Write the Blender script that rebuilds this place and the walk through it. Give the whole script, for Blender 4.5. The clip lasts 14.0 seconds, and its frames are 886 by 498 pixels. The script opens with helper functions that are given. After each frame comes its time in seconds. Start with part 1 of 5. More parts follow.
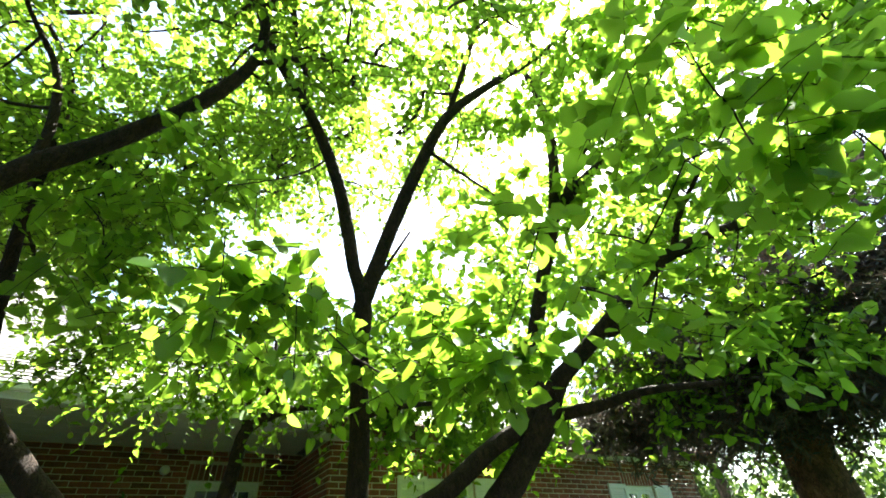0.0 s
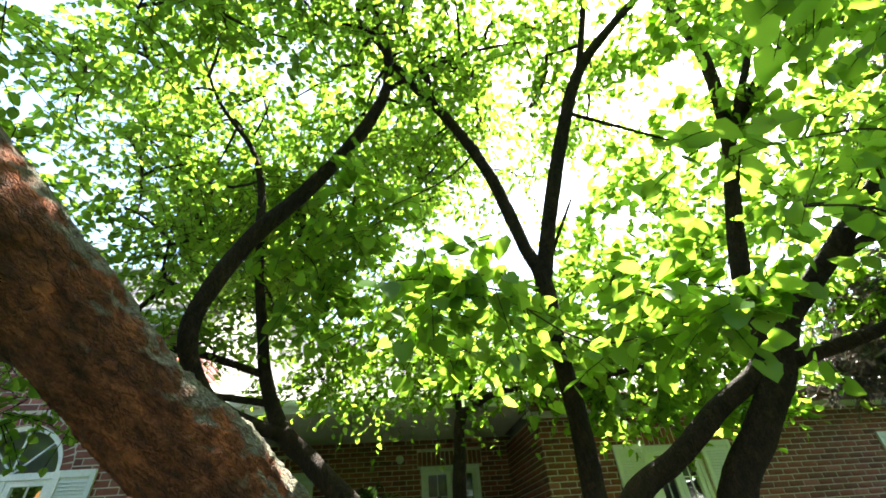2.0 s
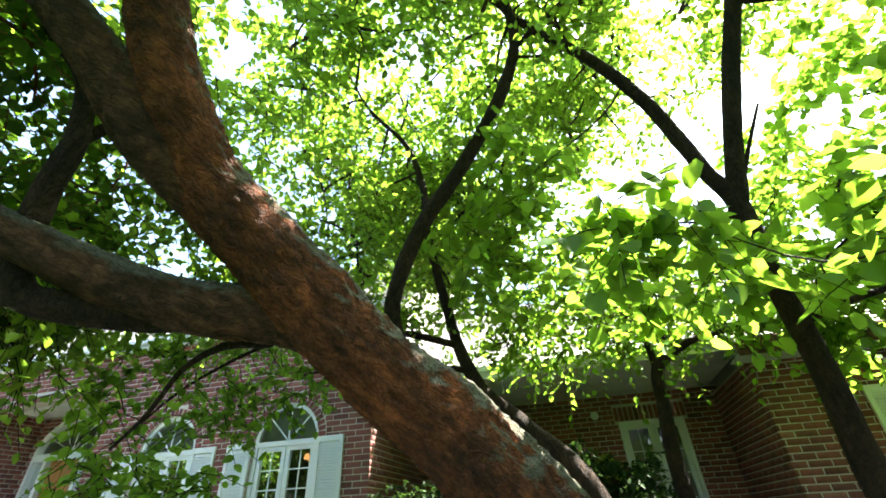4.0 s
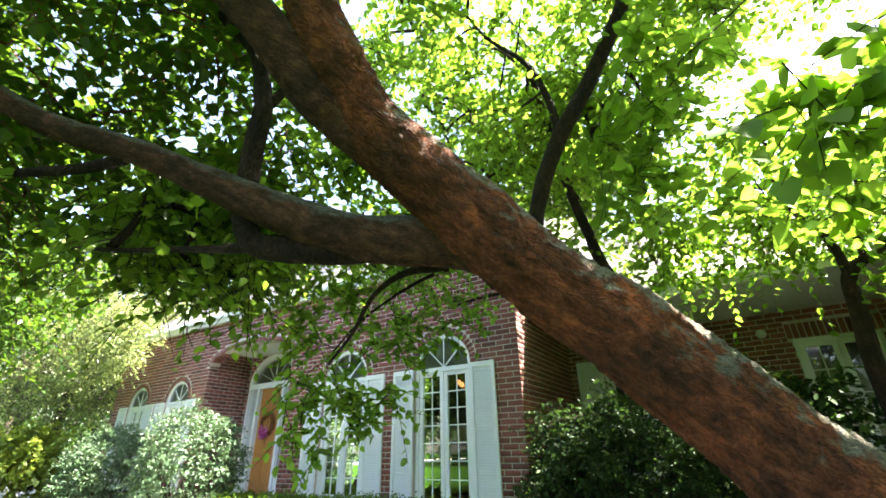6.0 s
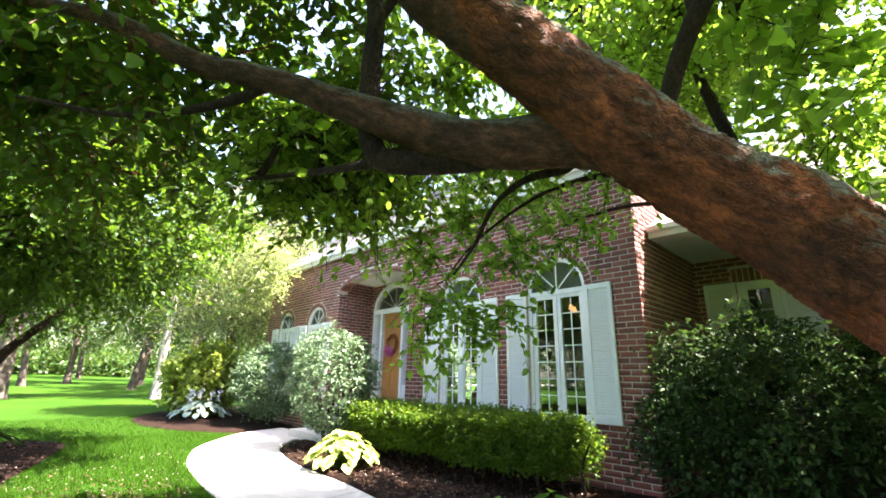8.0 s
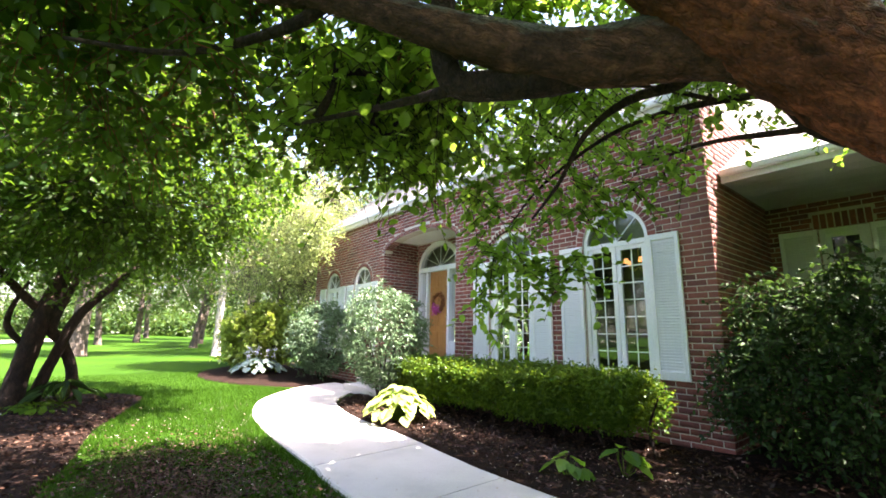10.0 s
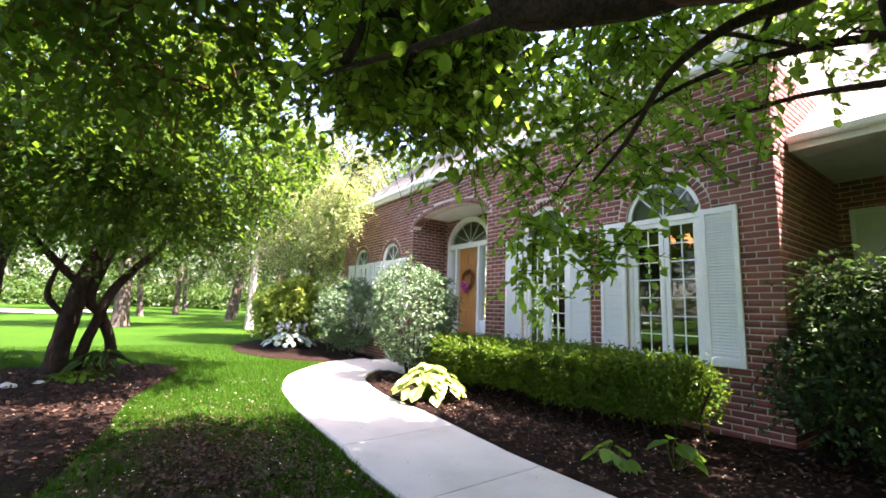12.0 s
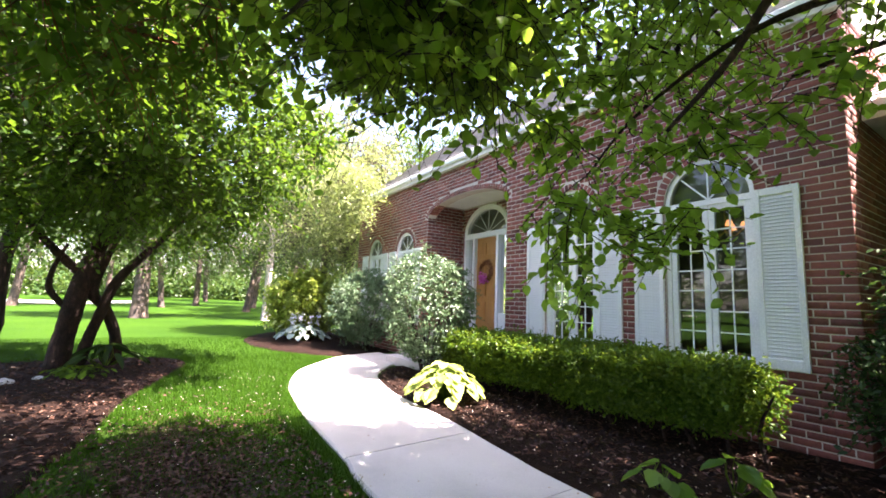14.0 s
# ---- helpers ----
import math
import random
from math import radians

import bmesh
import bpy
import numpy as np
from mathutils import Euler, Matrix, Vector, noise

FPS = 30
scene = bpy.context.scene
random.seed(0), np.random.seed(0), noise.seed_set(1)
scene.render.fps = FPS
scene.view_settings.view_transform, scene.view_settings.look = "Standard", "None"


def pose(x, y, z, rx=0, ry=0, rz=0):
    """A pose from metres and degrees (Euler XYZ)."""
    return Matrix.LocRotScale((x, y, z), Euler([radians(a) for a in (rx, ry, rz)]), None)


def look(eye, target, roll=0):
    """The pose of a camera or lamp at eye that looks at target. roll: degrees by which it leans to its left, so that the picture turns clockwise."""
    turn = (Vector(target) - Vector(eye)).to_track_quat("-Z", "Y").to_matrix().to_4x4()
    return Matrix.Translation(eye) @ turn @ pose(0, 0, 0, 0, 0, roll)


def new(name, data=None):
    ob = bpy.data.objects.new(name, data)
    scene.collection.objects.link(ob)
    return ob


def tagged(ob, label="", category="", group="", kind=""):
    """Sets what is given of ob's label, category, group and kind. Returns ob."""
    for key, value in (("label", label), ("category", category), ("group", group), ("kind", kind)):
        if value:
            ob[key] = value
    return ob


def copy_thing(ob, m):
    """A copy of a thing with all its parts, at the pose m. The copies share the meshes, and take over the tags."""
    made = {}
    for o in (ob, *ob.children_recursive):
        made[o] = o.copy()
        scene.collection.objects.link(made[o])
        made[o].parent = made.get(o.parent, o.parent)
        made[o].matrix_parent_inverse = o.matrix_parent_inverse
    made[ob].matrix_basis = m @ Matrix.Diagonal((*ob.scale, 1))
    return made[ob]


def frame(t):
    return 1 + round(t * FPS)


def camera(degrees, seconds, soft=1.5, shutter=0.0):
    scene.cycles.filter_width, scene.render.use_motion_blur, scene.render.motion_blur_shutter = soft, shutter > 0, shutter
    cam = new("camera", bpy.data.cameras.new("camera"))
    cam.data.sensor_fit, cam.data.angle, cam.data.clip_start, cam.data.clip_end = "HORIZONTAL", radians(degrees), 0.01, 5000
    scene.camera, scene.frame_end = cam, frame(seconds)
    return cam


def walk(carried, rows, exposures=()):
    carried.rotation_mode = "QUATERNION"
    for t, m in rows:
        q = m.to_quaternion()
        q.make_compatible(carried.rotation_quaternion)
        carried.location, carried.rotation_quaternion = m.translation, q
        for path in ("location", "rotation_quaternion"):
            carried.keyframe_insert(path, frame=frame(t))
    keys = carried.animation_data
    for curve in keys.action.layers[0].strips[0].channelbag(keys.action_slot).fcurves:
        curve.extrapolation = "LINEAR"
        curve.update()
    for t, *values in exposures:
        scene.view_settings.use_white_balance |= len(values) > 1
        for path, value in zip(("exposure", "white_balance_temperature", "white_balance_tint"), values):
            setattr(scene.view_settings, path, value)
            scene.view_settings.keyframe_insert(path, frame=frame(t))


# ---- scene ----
cam = camera(91.5, 14.0, soft=1.7)
PATH = [
    (0, (-5.286, -2.707, 1.483), (-3.936, -3.573, 2.677), -4.1),
    (0.5, (-5.276, -2.666, 1.499), (-3.848, -3.41, 2.685), -4.5),
    (1, (-5.258, -2.614, 1.492), (-3.757, -3.21, 2.673), -4.7),
    (1.5, (-5.253, -2.545, 1.476), (-3.695, -2.979, 2.652), -4.8),
    (2, (-5.242, -2.506, 1.465), (-3.641, -2.771, 2.634), -4.8),
    (2.5, (-5.232, -2.475, 1.458), (-3.604, -2.564, 2.616), -4.4),
    (3, (-5.241, -2.438, 1.454), (-3.603, -2.358, 2.598), -4.0),
    (3.5, (-5.258, -2.402, 1.445), (-3.62, -2.152, 2.565), -3.5),
    (4, (-5.26, -2.365, 1.428), (-3.631, -1.95, 2.512), -2.7),
    (4.2, (-5.256, -2.336, 1.421), (-3.634, -1.87, 2.494), -2.7),
    (6.5, (-5.348, -2.157, 1.296), (-3.86, -1.075, 2.079), -0.3),
    (7, (-5.353, -2.121, 1.264), (-3.917, -0.927, 1.979), 0.3),
    (7.5, (-5.346, -2.102, 1.242), (-3.967, -0.805, 1.886), 0.9),
    (8, (-5.347, -2.082, 1.215), (-4.023, -0.697, 1.788), 1.3),
    (8.5, (-5.344, -2.021, 1.19), (-4.069, -0.567, 1.698), 1.5),
    (8.7, (-5.338, -1.975, 1.181), (-4.073, -0.506, 1.674), 1.2),
    (11, (-5.355, -1.675, 1.191), (-4.151, -0.113, 1.52), 1.6),
    (11.5, (-5.302, -1.598, 1.188), (-4.127, -0.009, 1.499), 1.8),
    (12, (-5.23, -1.517, 1.192), (-4.084, 0.096, 1.482), 2.0),
    (12.5, (-5.14, -1.427, 1.198), (-4.022, 0.207, 1.48), 2.1),
    (13, (-5.054, -1.349, 1.206), (-3.96, 0.303, 1.482), 2.1),
    (13.5, (-4.987, -1.243, 1.217), (-3.904, 0.418, 1.476), 2.0),
    (14, (-4.931, -1.119, 1.225), (-3.846, 0.543, 1.472), 2.1),
]
walk(cam, [(t, look(eye, target, roll)) for t, eye, target, roll in PATH],
     [(0.0, 3.34, 6600, 4), (4.0, 3.60, 6650, 5), (6.5, 3.93, 6800, 13), (8.0, 3.98, 6850, 18), (11.0, 3.82, 6850, 26), (14.0, 3.67, 6800, 30)])

# ---- light ----
SUN = Vector((0.25, -0.42, 0.872)).normalized()
world = bpy.data.worlds.new("sky")
scene.world = world
world.use_nodes = True
wn = world.node_tree.nodes
sky = wn.new("ShaderNodeTexSky")
sky.sky_type = 'NISHITA'
sky.sun_disc = False
sky.sun_elevation = math.asin(SUN.z)
sky.sun_rotation = math.atan2(SUN.x, SUN.y)
sky.dust_density = 2.5
sky.air_density = 1.2
wn["Background"].inputs[1].default_value = 0.075
world.node_tree.links.new(sky.outputs[0], wn["Background"].inputs[0])
sun_data = bpy.data.lights.new("sun", 'SUN')
sun_data.energy = 5.0
sun_data.angle = radians(0.53)
sun_data.color = (1.0, 0.95, 0.86)
sun = new("sun", sun_data)
sun.matrix_world = look(SUN * 60, (0, 0, 0))

RNG = np.random.default_rng(7)


# ---- materials ----
def nodes_of(name):
    m = bpy.data.materials.new(name)
    m.use_nodes = True
    nt = m.node_tree
    return m, nt, nt.nodes, nt.links, nt.nodes["Principled BSDF"]


def ramp(nt, fac, stops):
    r = nt.nodes.new("ShaderNodeValToRGB")
    el = r.color_ramp.elements
    while len(el) < len(stops):
        el.new(0.5)
    for e, (p, c) in zip(el, stops):
        e.position, e.color = p, (*c, 1)
    nt.links.new(fac, r.inputs[0])
    return r.outputs[0]


def noise_of(nt, scale, detail=4, stretch=(1, 1, 1), rough=0.55, vec="Object"):
    tc = nt.nodes.new("ShaderNodeTexCoord")
    mp = nt.nodes.new("ShaderNodeMapping")
    mp.inputs["Scale"].default_value = stretch
    n = nt.nodes.new("ShaderNodeTexNoise")
    n.inputs["Scale"].default_value, n.inputs["Detail"].default_value, n.inputs["Roughness"].default_value = scale, detail, rough
    nt.links.new(tc.outputs[vec], mp.inputs[0])
    nt.links.new(mp.outputs[0], n.inputs["Vector"])
    return n.outputs["Fac"]


def mix(nt, fac, a, b, mode="MIX"):
    m = nt.nodes.new("ShaderNodeMix")
    m.data_type, m.blend_type = "RGBA", mode
    for sock, v in ((m.inputs[0], fac), (m.inputs[6], a), (m.inputs[7], b)):
        if isinstance(v, (int, float)):
            sock.default_value = v
        elif isinstance(v, tuple):
            sock.default_value = (*v, 1)
        else:
            nt.links.new(v, sock)
    return m.outputs[2]


def bump(nt, bsdf, height, strength, dist=0.01):
    b = nt.nodes.new("ShaderNodeBump")
    b.inputs["Strength"].default_value, b.inputs["Distance"].default_value = strength, dist
    nt.links.new(height, b.inputs["Height"])
    nt.links.new(b.outputs[0], bsdf.inputs["Normal"])


def rough_mat(name, stops, scale, rough=0.8, fine=None, bump_k=0.4, bump_d=0.01, stretch=(1, 1, 1), metal=0.0, vec="Object"):
    """Colour from coarse noise, shaded by a finer noise, with relief."""
    m, nt, n, l, b = nodes_of(name)
    big = noise_of(nt, scale, 5, stretch, vec=vec)
    col = ramp(nt, big, stops)
    small = noise_of(nt, fine or scale * 9, 6, stretch, 0.65, vec)
    col = mix(nt, 0.55, col, ramp(nt, small, [(0.25, (0.45, 0.45, 0.45)), (0.75, (1.0, 1.0, 1.0))]), "MULTIPLY")
    l.new(col, b.inputs["Base Color"])
    b.inputs["Roughness"].default_value = rough
    b.inputs["Metallic"].default_value = metal
    bump(nt, b, small, bump_k, bump_d)
    return m


def leaf_mat(name, dark, light, glow, share=0.45, gloss=0.06, rough=0.4):
    """Leaf: top colour and transmitted colour vary from leaf to leaf."""
    m = bpy.data.materials.new(name)
    m.use_nodes = True
    nt = m.node_tree
    nt.nodes.remove(nt.nodes["Principled BSDF"])
    out = nt.nodes["Material Output"]
    geo = nt.nodes.new("ShaderNodeNewGeometry")
    col = ramp(nt, geo.outputs["Random Per Island"], [(0.0, dark), (0.55, tuple((a + b) / 2 for a, b in zip(dark, light))), (1.0, light)])
    tcol = ramp(nt, geo.outputs["Random Per Island"], [(0.0, tuple(0.6 * g for g in glow)), (1.0, glow)])
    d = nt.nodes.new("ShaderNodeBsdfDiffuse")
    t = nt.nodes.new("ShaderNodeBsdfTranslucent")
    g = nt.nodes.new("ShaderNodeBsdfGlossy")
    g.inputs["Roughness"].default_value = rough
    a = nt.nodes.new("ShaderNodeMixShader")
    a.inputs[0].default_value = share
    c = nt.nodes.new("ShaderNodeMixShader")
    c.inputs[0].default_value = gloss
    nt.links.new(col, d.inputs[0])
    nt.links.new(tcol, t.inputs[0])
    nt.links.new(d.outputs[0], a.inputs[1])
    nt.links.new(t.outputs[0], a.inputs[2])
    nt.links.new(a.outputs[0], c.inputs[1])
    nt.links.new(g.outputs[0], c.inputs[2])
    nt.links.new(c.outputs[0], out.inputs[0])
    return m


M = {}
M["leaf"] = leaf_mat("leaf", (0.026, 0.068, 0.006), (0.070, 0.14, 0.012), (0.37, 0.62, 0.055), 0.5, 0.02)
# Darker copy of leaf: the shade under dense crowns is put into its colour
M["leaf_shaded"] = leaf_mat("leaf_shaded", (0.012, 0.036, 0.005), (0.034, 0.076, 0.009), (0.15, 0.29, 0.018), 0.34, 0.015)
M["leaf_big"] = leaf_mat("leaf_big", (0.035, 0.098, 0.010), (0.085, 0.18, 0.022), (0.38, 0.64, 0.055), 0.52, 0.02)
M["leaf_far"] = leaf_mat("leaf_far", (0.016, 0.045, 0.010), (0.044, 0.088, 0.020), (0.14, 0.23, 0.035), 0.3, 0.02)
M["leaf_pale"] = leaf_mat("leaf_pale", (0.10, 0.15, 0.04), (0.22, 0.28, 0.09), (0.45, 0.55, 0.15), 0.4, 0.05)
M["leaf_yew"] = leaf_mat("leaf_yew", (0.028, 0.075, 0.030), (0.135, 0.225, 0.115), (0.20, 0.32, 0.12), 0.2, 0.05, 0.45)
M["leaf_lime"] = leaf_mat("leaf_lime", (0.12, 0.20, 0.02), (0.28, 0.36, 0.05), (0.5, 0.6, 0.08), 0.4)
M["leaf_hedge"] = leaf_mat("leaf_hedge", (0.016, 0.048, 0.004), (0.068, 0.135, 0.010), (0.24, 0.36, 0.025), 0.30, 0.015)
M["leaf_dark"] = leaf_mat("leaf_dark", (0.010, 0.026, 0.008), (0.032, 0.064, 0.018), (0.09, 0.18, 0.03), 0.18, 0.014, 0.5)
M["leaf_gold"] = leaf_mat("leaf_gold", (0.13, 0.22, 0.035), (0.38, 0.43, 0.12), (0.4, 0.48, 0.10), 0.25, 0.04)
M["leaf_blue"] = leaf_mat("leaf_blue", (0.16, 0.24, 0.20), (0.40, 0.48, 0.42), (0.3, 0.4, 0.25), 0.2, 0.06)
M["needle"] = leaf_mat("needle", (0.030, 0.026, 0.030), (0.075, 0.06, 0.062), (0.08, 0.07, 0.05), 0.2, 0.05)
M["grass_blade"] = leaf_mat("grass_blade", (0.012, 0.042, 0.003), (0.030, 0.080, 0.005), (0.08, 0.18, 0.010), 0.22, 0.01)
M["petal"] = leaf_mat("petal", (0.30, 0.22, 0.16), (0.62, 0.55, 0.45), (0.4, 0.35, 0.25), 0.2, 0.02)
M["chip"] = leaf_mat("chip", (0.014, 0.007, 0.005), (0.085, 0.045, 0.030), (0.02, 0.012, 0.008), 0.02, 0.02)


def make_bark(name, low, mid, high, flake, lichen=None, relief=0.9, axis=(0, 0, 1), stretch=0.45, grain=0.75, crack=0.7, blotch=((0.5, 0.52, 0.58), (1.25, 1.1, 1.0))):
    """Bark in plates drawn out along the trunk's axis, with cracks, grain and, on top, lichen."""
    m, nt, n, l, b = nodes_of(name)
    tc = nt.nodes.new("ShaderNodeTexCoord")
    turn = nt.nodes.new("ShaderNodeMapping")
    turn.vector_type = 'TEXTURE'
    turn.inputs["Rotation"].default_value = Vector(axis).to_track_quat('Z', 'Y').to_euler()
    turn.inputs["Scale"].default_value = (1, 1, 1 / stretch)
    l.new(tc.outputs["Object"], turn.inputs[0])

    def noisy(scale, detail, rough):
        t = nt.nodes.new("ShaderNodeTexNoise")
        t.inputs["Scale"].default_value, t.inputs["Detail"].default_value, t.inputs["Roughness"].default_value = scale, detail, rough
        l.new(turn.outputs[0], t.inputs["Vector"])
        return t

    wob = noisy(flake * 0.5, 5, 0.6)
    add = nt.nodes.new("ShaderNodeMixRGB")
    add.blend_type = 'LINEAR_LIGHT'
    add.inputs[0].default_value = 2.2 / flake
    l.new(turn.outputs[0], add.inputs[1])
    l.new(wob.outputs["Color"], add.inputs[2])
    cells = []
    for feature in ('F1', 'DISTANCE_TO_EDGE'):
        v = nt.nodes.new("ShaderNodeTexVoronoi")
        v.feature = feature
        v.inputs["Scale"].default_value = flake
        l.new(add.outputs[0], v.inputs["Vector"])
        cells.append(v)
    plate = nt.nodes.new("ShaderNodeSeparateColor")
    l.new(cells[0].outputs["Color"], plate.inputs[0])
    broad = noise_of(nt, 3.0, 5)
    fine = noisy(flake * 4, 8, 0.72).outputs["Fac"]
    mid_n = noisy(flake * 0.9, 6, 0.65).outputs["Fac"]
    col = ramp(nt, mid_n, [(0.32, low), (0.5, mid), (0.68, high)])
    col = mix(nt, 0.5, col, ramp(nt, plate.outputs[0], [(0.0, (0.55, 0.52, 0.55)), (0.5, (0.95, 0.9, 0.88)), (1.0, (1.3, 1.2, 1.1))]), "MULTIPLY")
    col = mix(nt, 0.7, col, ramp(nt, broad, [(0.38, blotch[0]), (0.62, blotch[1])]), "MULTIPLY")
    col = mix(nt, grain, col, ramp(nt, fine, [(0.3, (0.3, 0.28, 0.28)), (0.7, (1.25, 1.2, 1.15))]), "MULTIPLY")
    edge = cells[1].outputs["Distance"]
    col = mix(nt, crack, col, ramp(nt, edge, [(0.0, (0.3, 0.28, 0.28)), (0.10, (1, 1, 1))]), "MULTIPLY")
    if lichen:
        geo = nt.nodes.new("ShaderNodeNewGeometry")
        sep = nt.nodes.new("ShaderNodeSeparateXYZ")
        l.new(geo.outputs["Normal"], sep.inputs[0])
        m1 = nt.nodes.new("ShaderNodeMath")
        m1.operation = 'MULTIPLY_ADD'
        m1.inputs[1].default_value = 0.6
        l.new(sep.outputs["Z"], m1.inputs[0])
        l.new(noise_of(nt, 9, 6), m1.inputs[2])
        mask = ramp(nt, m1.outputs[0], [(0.60, (0, 0, 0)), (0.78, (1, 1, 1))])
        lc = mix(nt, 0.85, lichen, ramp(nt, fine, [(0.35, (0.25, 0.25, 0.25)), (0.7, (1.4, 1.4, 1.4))]), "MULTIPLY")
        lc = mix(nt, 0.6, lc, ramp(nt, edge, [(0.0, (0.3, 0.28, 0.28)), (0.10, (1, 1, 1))]), "MULTIPLY")
        col = mix(nt, mask, col, lc)
    l.new(col, b.inputs["Base Color"])
    b.inputs["Roughness"].default_value = 0.85
    b.inputs["Specular IOR Level"].default_value = 0.2
    h = mix(nt, 0.65, ramp(nt, edge, [(0.0, (0, 0, 0)), (0.22, (1, 1, 1))]), fine, "MULTIPLY")
    bump(nt, b, h, relief, 0.02)
    return m


M["bark_red"] = make_bark("bark_red", (0.056, 0.024, 0.014), (0.155, 0.056, 0.026), (0.290, 0.102, 0.043), 24, (0.165, 0.152, 0.115), 1.0, (-0.56, 0.61, 0.56), 0.5, 0.6, 0.45, ((0.55, 0.56, 0.60), (1.4, 1.15, 1.0)))
# Limbs: their own grey-brown, darkened further to put the fork's shade in
M["bark_limb"] = make_bark("bark_limb", (0.036, 0.021, 0.015), (0.086, 0.045, 0.028), (0.155, 0.080, 0.050), 28, (0.130, 0.125, 0.095), 1.0, (-0.5, 0.75, 0.4), 0.5, 0.6, 0.45, ((0.6, 0.62, 0.65), (1.3, 1.15, 1.05)))
M["bark_dark"] = make_bark("bark_dark", (0.022, 0.015, 0.012), (0.036, 0.023, 0.017), (0.055, 0.036, 0.026), 24)
M["bark_grey"] = make_bark("bark_grey", (0.07, 0.06, 0.05), (0.12, 0.105, 0.09), (0.18, 0.16, 0.14), 10)
M["bark_pine"] = make_bark("bark_pine", (0.11, 0.07, 0.055), (0.17, 0.10, 0.075), (0.22, 0.14, 0.11), 12)
M["bark_birch"] = make_bark("bark_birch", (0.35, 0.34, 0.33), (0.55, 0.54, 0.53), (0.65, 0.64, 0.62), 6)


def make_brick(name, source):
    m, nt, n, l, b = nodes_of(name)
    if source == "object":
        r = nt.nodes.new("ShaderNodeObjectInfo").outputs["Random"]
    else:
        r = nt.nodes.new("ShaderNodeNewGeometry").outputs["Random Per Island"]
    col = ramp(nt, r, [(0.0, (0.115, 0.036, 0.030)), (0.35, (0.19, 0.056, 0.045)), (0.7, (0.25, 0.076, 0.060)), (0.9, (0.14, 0.046, 0.042)), (1.0, (0.30, 0.115, 0.09))])
    blot = noise_of(nt, 26, 6, vec="Object") if source != "object" else noise_of(nt, 3, 6)
    col = mix(nt, 0.6, col, ramp(nt, blot, [(0.3, (0.5, 0.48, 0.48)), (0.7, (1.15, 1.1, 1.1))]), "MULTIPLY")
    l.new(col, b.inputs["Base Color"])
    b.inputs["Roughness"].default_value = 0.85
    bump(nt, b, noise_of(nt, 160, 4), 0.5, 0.004)
    return m


M["brick"] = make_brick("brick", "object")
M["brick_far"] = make_brick("brick_far", "island")
M["mortar"] = rough_mat("mortar", [(0.3, (0.46, 0.40, 0.35)), (0.7, (0.60, 0.53, 0.47))], 3, 0.95, 90, 0.5, 0.004)
M["white"] = rough_mat("white_paint", [(0.3, (0.74, 0.75, 0.77)), (0.7, (0.82, 0.83, 0.84))], 2, 0.5, 60, 0.08, 0.002)
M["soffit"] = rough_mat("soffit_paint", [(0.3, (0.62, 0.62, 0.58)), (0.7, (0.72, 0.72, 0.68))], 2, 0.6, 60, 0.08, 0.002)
M["shingle"] = rough_mat("shingle", [(0.3, (0.22, 0.21, 0.21)), (0.7, (0.34, 0.33, 0.33))], 5, 0.9, 120, 0.6, 0.006)
M["concrete"] = rough_mat("concrete", [(0.25, (0.42, 0.39, 0.36)), (0.5, (0.54, 0.50, 0.47)), (0.75, (0.60, 0.56, 0.53))], 1.3, 0.9, 140, 0.35, 0.003)
M["soil"] = rough_mat("mulch", [(0.3, (0.010, 0.005, 0.0035)), (0.6, (0.020, 0.010, 0.0065)), (0.8, (0.036, 0.018, 0.012))], 4, 1.0, 70, 1.0, 0.03)
M["soil"].node_tree.nodes["Principled BSDF"].inputs["Specular IOR Level"].default_value = 0.1
M["door_wood"] = rough_mat("door_wood", [(0.3, (0.34, 0.14, 0.035)), (0.7, (0.48, 0.22, 0.06))], 5, 0.45, 30, 0.15, 0.003, (6, 6, 0.6))
# Near-black stands in for the dimness indoors
M["dark_room"] = rough_mat("room_shade_paint", [(0.3, (0.060, 0.052, 0.045)), (0.7, (0.085, 0.075, 0.062))], 2)
M["shade_cloth"] = rough_mat("shade_cloth", [(0.3, (0.50, 0.49, 0.42)), (0.7, (0.62, 0.60, 0.52))], 3, 0.9, 60, 0.1, 0.002)
M["iron"] = rough_mat("dark_iron", [(0.3, (0.03, 0.03, 0.03)), (0.7, (0.05, 0.05, 0.05))], 6, 0.5, 60, 0.1, 0.002)
M["brass"] = rough_mat("brass", [(0.3, (0.45, 0.30, 0.10)), (0.7, (0.55, 0.38, 0.14))], 6, 0.3, 60, 0.05, 0.001, metal=1.0)
M["stone"] = rough_mat("pale_stone", [(0.3, (0.35, 0.33, 0.32)), (0.7, (0.55, 0.53, 0.52))], 8, 0.8, 50)
M["flower"] = leaf_mat("flower", (0.45, 0.06, 0.30), (0.75, 0.20, 0.55), (0.5, 0.1, 0.4), 0.2, 0.02)
M["straw"] = leaf_mat("straw", (0.16, 0.06, 0.03), (0.35, 0.16, 0.07), (0.2, 0.1, 0.05), 0.1, 0.02)
M["bloom_white"] = leaf_mat("bloom_white", (0.55, 0.52, 0.62), (0.8, 0.78, 0.85), (0.6, 0.6, 0.65), 0.2, 0.02)

